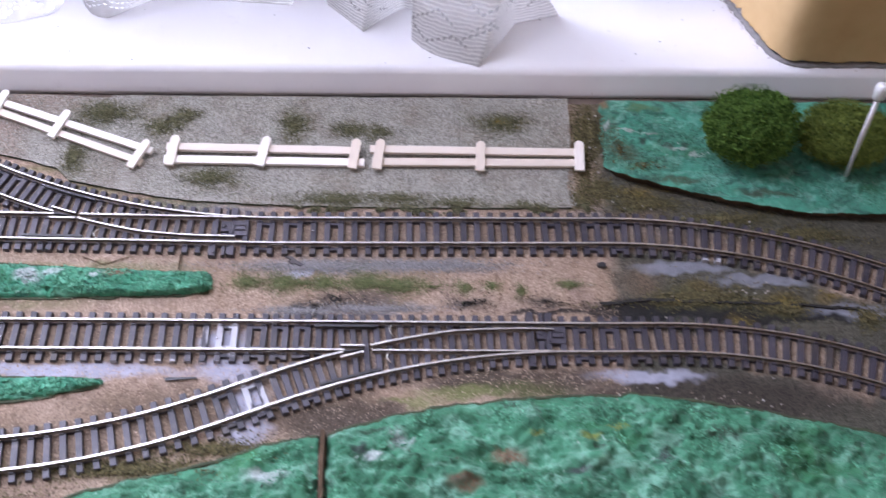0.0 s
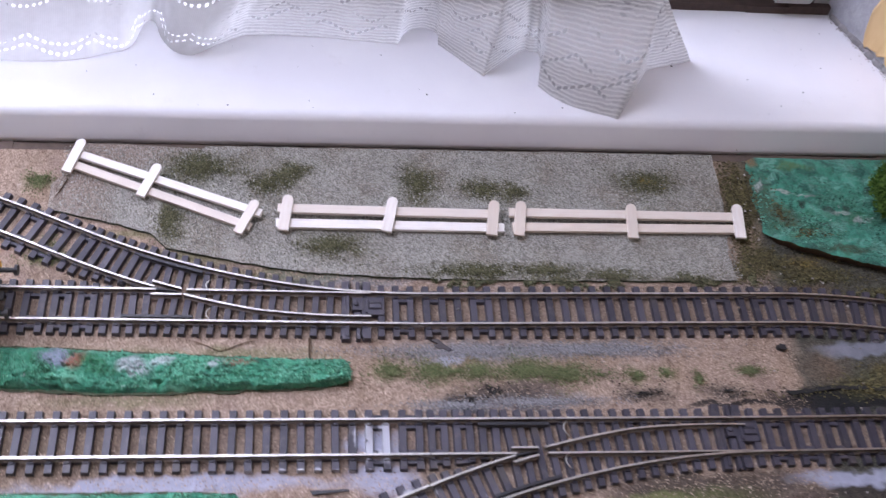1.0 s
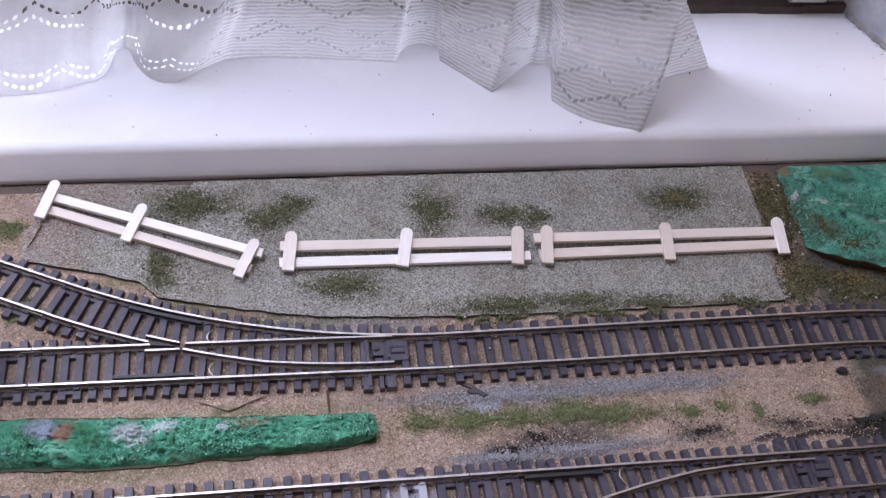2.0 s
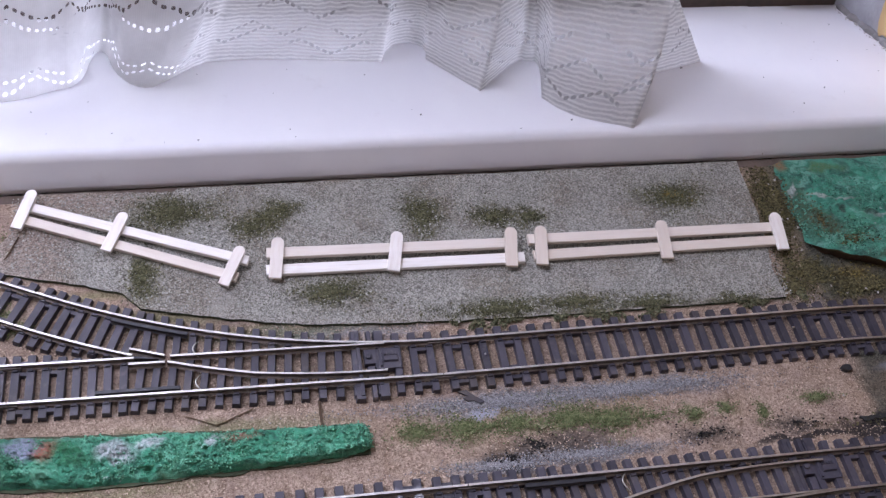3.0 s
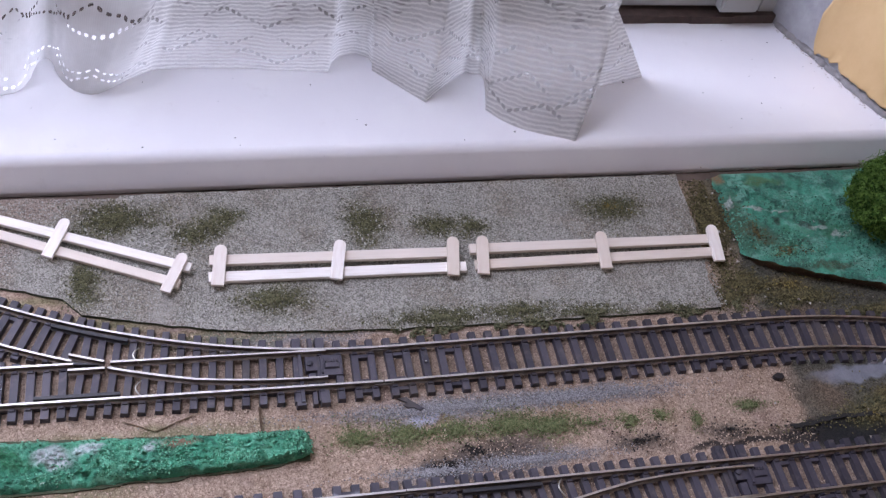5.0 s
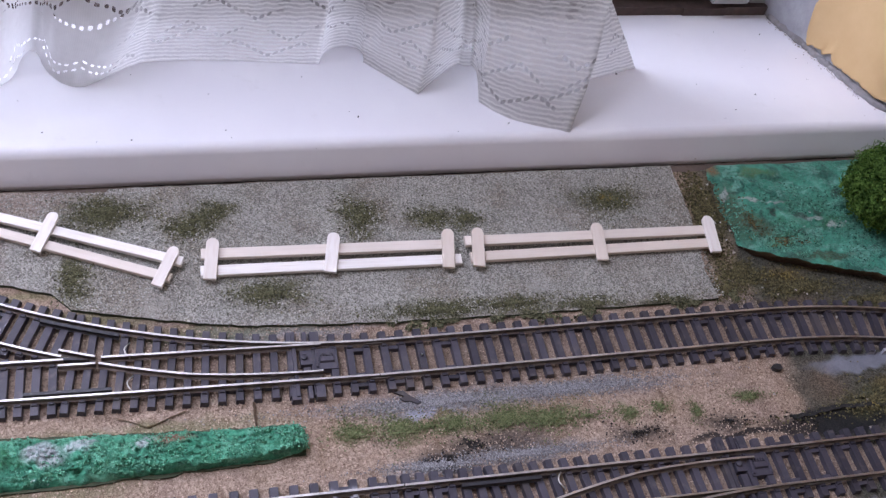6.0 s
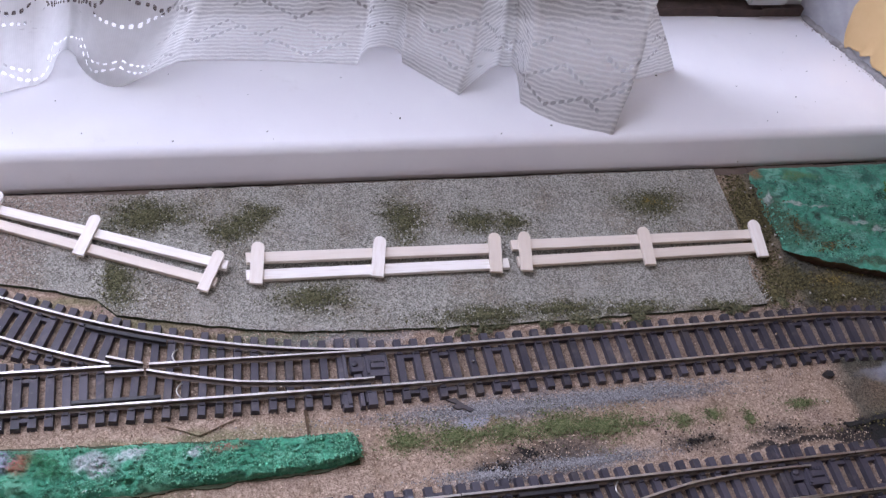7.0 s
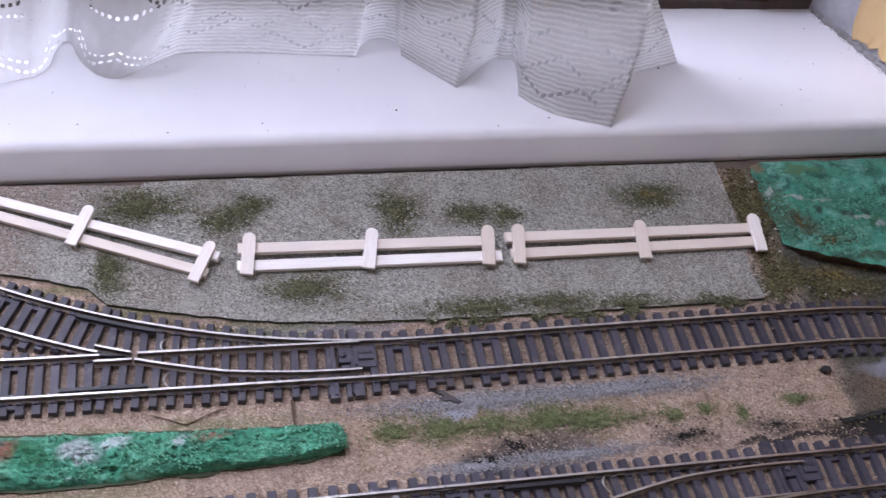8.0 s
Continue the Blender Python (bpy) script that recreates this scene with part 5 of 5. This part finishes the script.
def lay_sleepers(ob, path, start, end, mesh=PLAIN_SLEEPER, webs=()):
    n = int(round((end - start) / PITCH))
    step_length = (end - start) / max(n, 1)
    for i in range(n + 1):
        x, y, h = at_length(path, start + i * step_length)
        part("sleeper", mesh, SLEEPER, ob, m=pose(x, y, 0, 0, 0, math.degrees(h) + random.uniform(-0.6, 0.6)))
        if i < n:
            x, y, h = at_length(path, start + (i + 0.5) * step_length)
            if i in webs or i - n in webs:
                spread = (-0.0108, -0.0060, 0.0060, 0.0108)
            elif i % 2:
                spread = (GAUGE / 2,)
            else:
                spread = (-GAUGE / 2,)
            for o in spread:
                part("web", WEB, SLEEPER, ob, m=pose(x - o * math.sin(h), y + o * math.cos(h), 0, 0, 0, math.degrees(h)))


def joiner_mesh():
    bm = bmesh.new()
    for s in (-1, 1):
        box(bm, -0.004, 0.004, s * 0.0008 - 0.0003, s * 0.0008 + 0.0003, 0.0027, 0.0042, 0.0001)
    return to_mesh("rail_joiner", bm, RAIL_SIDE)


JOINER = joiner_mesh()


def plain_track(path, label, webs=(0, 2, -2), first=0.0037):
    ob = thing("railway_track", label, "railway track", "model railway track")
    for s in (-1, 1):
        pts = shifted(path, s * GAUGE / 2)
        rail = part("rail", rail_mesh(pts), RAIL_TOP, ob)
        x, y, h = path[0]
        part("rail_joiner", JOINER, RAIL_SIDE, rail, m=pose(pts[0][0], pts[0][1], 0, 0, 0, math.degrees(h)))
    length = path_length(path)
    lay_sleepers(ob, path, first, length - 0.0037, webs=webs)
    return ob


def pin_at(x, y, z=0.0026):
    ob = thing("track_pin", "small shiny steel track pin", "pin", "track pins", at=pose(x, y, z))
    part("head", tube([(0, 0, -0.0012), (0, 0, 0.0006), (0, 0, 0.0007), (0, 0, 0.0012)], [0.0003, 0.0003, 0.0007, 0.0004], 8), PIN, ob)


def turnout(x, y, heading, side, lead, radius, label):
    """A set of points: toe at (x, y), main line ahead along heading, branch to the left (side 1) or right (-1)."""
    ob = thing("turnout", label, "railway points", "model railway track")
    length, g = 0.168, GAUGE
    main = course(x, y, heading, [(length, 0)])
    branch = course(x, y, heading, [(lead, 0), (length + 0.002 - lead, side / radius)])
    cross = lead + math.sqrt(2 * radius * g)
    i = lambda s: int(round(s / 0.002))
    part("stock_rail", rail_mesh(shifted(main, -side * g / 2)), RAIL_TOP, ob)
    part("stock_rail", rail_mesh(shifted(branch, side * g / 2)), RAIL_TOP, ob)
    # blades from the toe to the hinge, closures to the crossing
    tip, hinge = i(0.022), i(0.074)

    def eased(path, off, gap):
        pts = shifted(path, off, tip, hinge + 1)
        keep = shifted(path, off - math.copysign(gap, off), tip, hinge + 1)
        n = len(pts)
        return [tuple(a + (b - a) * (1 - k / (n - 1)) for a, b in zip(p, q)) for k, (p, q) in enumerate(zip(pts, keep))]

    part("switch_blade", rail_mesh(eased(main, side * g / 2, 0.0002), 0.0008), RAIL_TOP, ob, "thin switch blade")
    part("switch_blade", rail_mesh(eased(branch, -side * g / 2, 0.0034), 0.0008), RAIL_TOP, ob, "thin switch blade")
    part("closure_rail", rail_mesh(shifted(main, side * g / 2, hinge, i(cross - 0.009))), RAIL_TOP, ob)
    part("closure_rail", rail_mesh(shifted(branch, -side * g / 2, hinge, i(cross - 0.009))), RAIL_TOP, ob)
    # wings flare past the crossing, the vee starts beyond
    w0, w1 = i(cross - 0.008), i(cross + 0.007)
    part("wing_rail", rail_mesh(shifted(main, side * (g / 2 - 0.0027), w0, w1)), RAIL_TOP, ob)
    part("wing_rail", rail_mesh(shifted(branch, -side * (g / 2 - 0.0027), w0, w1)), RAIL_TOP, ob)
    part("vee_rail", rail_mesh(shifted(main, side * g / 2, i(cross + 0.003))), RAIL_TOP, ob)
    part("vee_rail", rail_mesh(shifted(branch, -side * g / 2, i(cross + 0.003))), RAIL_TOP, ob)
    bm = bmesh.new()
    a, b = shifted(main, side * g / 2, i(cross - 0.007), i(cross + 0.005)), shifted(branch, -side * g / 2, i(cross - 0.007), i(cross + 0.005))
    lo = [bm.verts.new((p[0], p[1], z)) for p in ((Vector(a[0]) + Vector(b[0])) / 2, a[-1], b[-1]) for z in (0.0024, 0.0047)]
    for f in ((0, 2, 4), (1, 5, 3), (0, 1, 3, 2), (2, 3, 5, 4), (4, 5, 1, 0)):
        bm.faces.new([lo[k] for k in f])
    part("crossing_nose", bm, BLACK, ob, "black plastic crossing nose")
    # check rails
    for path, off in ((main, -side * (g / 2 - 0.0024)), (branch, side * (g / 2 - 0.0024))):
        me = rail_mesh(shifted(path, off, i(cross - 0.014), i(cross + 0.020)), 0.0014, 0.0048, 0.0024)
        me.materials[0] = me.materials[1] = BLACK
        part("check_rail", me, BLACK, ob, "black plastic check rail")
    # sleepers: across the main line, widening until the branch parts, then its own
    spacing = [0.0070, 0.0070, 0.0078, 0.0095] + list(np.linspace(0.0070, 0.0056, 21))
    stations = [0.0030 + sum(spacing[:k]) for k in range(len(spacing) + 1)]
    n = len(stations)
    for k, s in enumerate(stations):
        mx, my, mh = at_length(main, s)
        bx, by, bh = at_length(branch, s)
        spread = side * ((bx - mx) * -math.sin(mh) + (by - my) * math.cos(mh))
        turn = math.degrees(mh)
        if spread < 0.0185:
            wide = 0.029 + spread
            part("sleeper", sleeper_mesh(wide, 0.0034, chairs=(-side * g / 2, side * (g / 2 + spread)), off=side * spread / 2), SLEEPER, ob, m=pose(mx, my, 0, 0, 0, turn + math.degrees(bh - mh) * 0.4))
        else:
            cut = max(0.0, 0.030 - spread)
            part("sleeper", sleeper_mesh(0.029 - cut / 2, off=-side * cut / 4), SLEEPER, ob, m=pose(mx, my, 0, 0, 0, turn))
            part("sleeper", sleeper_mesh(0.029 - cut / 2, off=side * cut / 4), SLEEPER, ob, m=pose(bx, by, 0, 0, 0, math.degrees(bh)))
        if k + 1 < n:
            s2 = (s + stations[k + 1]) / 2
            px, py, ph = at_length(main, s2)
            for o in ((-side * g / 2,) if k % 2 else (-0.0108, -0.0060, 0.0060, 0.0108) if k in (0, n - 2, n - 4) else ()):
                part("web", WEB, SLEEPER, ob, m=pose(px - o * math.sin(ph), py + o * math.cos(ph), 0, 0, 0, math.degrees(ph)))
            px, py, ph = at_length(branch, s2)
            for o in ((0.0060 * side, 0.0108 * side) if k in (n - 2, n - 4) else ()):
                part("web", WEB, SLEEPER, ob, m=pose(px - o * math.sin(ph), py + o * math.cos(ph), 0, 0, 0, math.degrees(ph)))
    # toe housing with its tie bar and spring
    tx, ty, th = at_length(main, 0.0255)
    frame_m = pose(tx, ty, 0, 0, 0, math.degrees(th))
    bm = bmesh.new()
    box(bm, -0.0102, -0.0004, -0.0074, 0.0030, 0.0003, 0.0032, 0.0003)
    box(bm, -0.0086, -0.0024, -0.0030, -0.0002, 0.0032, 0.0042, 0.0004)
    box(bm, -0.0020, -0.0008, -0.0062, 0.0020, 0.0032, 0.0040, 0.0002)
    box(bm, -0.0100, -0.0092, -0.0066, 0.0022, 0.0032, 0.0038, 0.0002)
    for k in range(5):
        box(bm, -0.0082 + k * 0.0012, -0.0076 + k * 0.0012, -0.0048, -0.0034, 0.0032, 0.0039, 0.0001)
    box(bm, 0.0002, 0.0054, -0.0072, 0.0002, 0.0003, 0.0029, 0.0003)
    box(bm, 0.0010, 0.0046, 0.0008, 0.0068, 0.0002, 0.0026, 0.0003)
    housing = part("toe_housing", bm, SLEEPER, ob, "dark plastic spring housing", m=frame_m)
    part("pivot", tube([(0.0036, -0.0034, 0.0026), (0.0036, -0.0034, 0.0038), (0.0036, -0.0034, 0.0040)], [0.0013, 0.0013, 0.0008], 12), SLEEPER, housing)
    bm = bmesh.new()
    for s in (-1, 1):
        box(bm, -0.0036, 0.0006, s * 0.0128 - 0.0032, s * 0.0128 + 0.0032, 0.0002, 0.0032, 0.0003)
        box(bm, 0.0014, 0.0036, s * 0.0130 - 0.0032, s * 0.0130 + 0.0032, 0.0002, 0.0030, 0.0003)
        box(bm, 0.0062, 0.0104, s * 0.0132 - 0.0034, s * 0.0132 + 0.0034, 0.0002, 0.0031, 0.0004)
    box(bm, 0.0066, 0.0084, -0.0150, 0.0150, 0.0026, 0.0036, 0.0002)
    part("tie_bar", bm, SLEEPER, ob, "dark plastic tie bar with square ends", m=frame_m)
    # bent feed wires near the crossing
    for s, off in ((cross - 0.021, side * (GAUGE / 2 + 0.0032)), (cross - 0.022, -side * 0.0040)):
        px, py, ph = at_length(main, s)
        pts = []
        for a in np.linspace(0, 1, 7):
            o = off + (a - 0.5) * 0.0074
            k = 0.0022 * math.sin(a * math.pi)
            pts.append((px + k * math.cos(ph) - o * math.sin(ph), py + k * math.sin(ph) + o * math.cos(ph), 0.0036 + 0.0008 * math.sin(a * 3)))
        part("feed_wire", tube(pts, 0.00032, 6), WIRE, ob, "thin pale bent wire", smooth=True)
    return main, branch


def rad(d):
    return d * math.pi / 180


# upper line
H_UP = rad(178.8)
plain_track(course(0.0312, 0.00845, 0.0, [(0.1668, 0)]), "straight dark-sleepered model railway track with tarnished rails", webs=(0, 3, -2), first=0.0044)
up_main, up_branch = turnout(0.0308, 0.00845, H_UP, -1, 0.004, 0.385, "dark plastic railway points, branch curving away to the sill side")
plain_track(course(0.1984, 0.00845, 0.0, [(0.013, 0), (0.27, -1 / 0.385)]), "curved model railway track with brown weathered rails", first=0.0030)
x, y, h = up_main[-1]
plain_track(course(x - 0.0004, y, h, [(0.168, 0)]), "straight model railway track under the locomotive")
x, y, h = up_branch[-1]
plain_track(course(x - 0.0004, y, h, [(0.006, 0), (0.15, 1 / 0.75)]), "curved model railway siding track near the sill")

# lower line
H_LO = rad(179.3)
LO_Y = -0.0600
lo_main, lo_branch = turnout(0.2000, LO_Y, H_LO, 1, 0.008, 0.420, "dark plastic railway points, branch curving towards the hill")
plain_track(course(0.2004, LO_Y, 0.0, [(0.034, 0), (0.24, -1 / 0.335)]), "curved model railway track beside the green hill")
x, y, h = lo_main[-1]
plain_track(course(x - 0.0004, y, h, [(0.20, 0)]), "straight model railway track splashed with pale paint")
x, y, h = lo_branch[-1]
plain_track(course(x - 0.0004, y, h, [(0.026, 0), (0.168, -1 / 0.371)]), "curved model railway branch track beside the plaster slope")
for px, py in ((0.0505, 0.0090), (0.0045, -0.0585), (0.1915, 0.0095)):
    pin_at(px, py)


# ---------------------------------------------------------------- locomotive on the upper line
def locomotive():
    x, y, h = up_main[-1]
    ob = thing("locomotive", "model diesel locomotive with a yellow end and black buffers", "locomotive", at=pose(-0.1606, 0.0124, RAIL_Z, 0, 0, -1.2))
    part("body", block(-0.130, -0.0135, -0.0165, 0.0165, 0.008, 0.044, bevel=0.003), BLUE, ob)
    part("cab_end", block(-0.0132, 0.0, -0.0165, 0.0165, 0.007, 0.043, bevel=0.002), YELLOW, ob, "yellow painted cab end")
    part("underframe", block(-0.128, -0.002, -0.013, 0.013, 0.004, 0.0078, bevel=0.0008), BLACK, ob)
    part("buffer_beam", block(-0.0015, 0.0012, -0.0165, 0.0165, 0.0055, 0.0120, bevel=0.0005), YELLOW, ob)
    for s in (-1, 1):
        part("buffer", tube([(0.0010, s * 0.0115, 0.0085), (0.0078, s * 0.0115, 0.0085), (0.0080, s * 0.0115, 0.0085), (0.0095, s * 0.0115, 0.0085)], [0.0012, 0.0011, 0.0026, 0.0024], 12), BLACK, ob)
    part("coupling", block(0.0013, 0.0045, -0.0025, 0.0025, 0.004, 0.0052, bevel=0.0004), BLACK, ob)
    for wx in (-0.020, -0.048, -0.085, -0.113):
        for s in (-1, 1):
            part("wheel", tube([(wx, s * 0.0072, 0.0062), (wx, s * 0.0098, 0.0062)], 0.0062, 20), BLACK, ob)


locomotive()


# ---------------------------------------------------------------- small scraps
def scraps():
    slab("card_flap", [(-0.073, -0.0065), (-0.046, -0.0060), (-0.0605, -0.0118), (-0.0655, -0.0092)], 0.0006, 0.0012, GROUND, CARD, "torn sandy card flap lying beside the sleepers", "card scrap", 0.0005)
    # a dark solid strip takes the place of the gap's shade
    slab("gap_strip", [(-0.0205, -0.0050), (-0.0195, -0.0050), (-0.0197, -0.0162), (-0.0205, -0.0162)], 0.0006, 0.0013, EARTH_EDGE, EARTH_EDGE, "dark strip for the shaded gap between two cards", "card scrap", 0.0002)
    slab("dark_splinter", [(-0.020, -0.0805), (-0.004, -0.0800), (-0.0035, -0.0808), (-0.019, -0.0822)], 0.0007, 0.0015, BLACK, BLACK, "thin black splinter lying on the pale paint", "splinter", 0.0002)
    slab("grey_chip", [(0.0362, -0.0068), (0.0395, -0.0062), (0.0412, -0.0080), (0.0436, -0.0098), (0.0462, -0.0122), (0.0446, -0.0130), (0.0420, -0.0112), (0.0398, -0.0112), (0.0380, -0.0098), (0.0398, -0.0088)], 0.0005, 0.0014, SLEEPER, SLEEPER, "small broken dark plastic chip beside the track", "chip", 0.0004)
    lump = slab("coal_lump", [(0.2065, -0.0115), (0.2085, -0.0105), (0.2105, -0.0112), (0.2108, -0.0130), (0.2085, -0.0137), (0.2066, -0.0130)], 0.0002, 0.0024, BLACK, BLACK, "single black coal lump on the sand", "coal", 0.0004)
    tagged(new("twig", to_mesh("twig", tube([(-0.139, 0.087, 0.0022), (-0.142, 0.079, 0.0020), (-0.1445, 0.0745, 0.0012)], [0.0003, 0.0005, 0.0004], 6), EARTH_EDGE)), "thin dark twig at the sheet's edge", "twig")
    # a raised dark strip is added to stand for the groove
    slab("groove_strip", [(0.205, -0.0360), (0.232, -0.0335), (0.262, -0.0345), (0.300, -0.0362), (0.345, -0.0395), (0.345, -0.0408), (0.300, -0.0376), (0.262, -0.0362), (0.232, -0.0352), (0.206, -0.0380)], 0.0002, 0.0013, CINDER_FLAT, CINDER_FLAT,
         "low dark strip along the groove between the tracks", "edging", 0.0011)


scraps()
rng_specks = np.random.default_rng(31)
speck_xy = [(0.043, 0.140), (0.117, 0.132), (0.188, 0.170), (-0.10, 0.135), (-0.062, 0.128), (0.14, 0.150), (0.262, 0.150), (0.28, 0.172), (0.245, 0.138), (0.29, 0.205), (0.02, 0.172), (-0.02, 0.133), (0.231, 0.160), (0.09, 0.127)]
speck_xy += [(float(a), float(b)) for a, b in zip(rng_specks.uniform(-0.16, 0.31, 26), rng_specks.uniform(0.124, 0.21, 26))]
crumbs("sill_specks", [(a, b, sill_z(b) + 0.0002) for a, b in speck_xy], [0.0008] * 3 + [0.0005] * 11 + [0.00032] * 26, CINDER_FLAT, None, "tiny dark specks of dirt on the windowsill", "dirt")
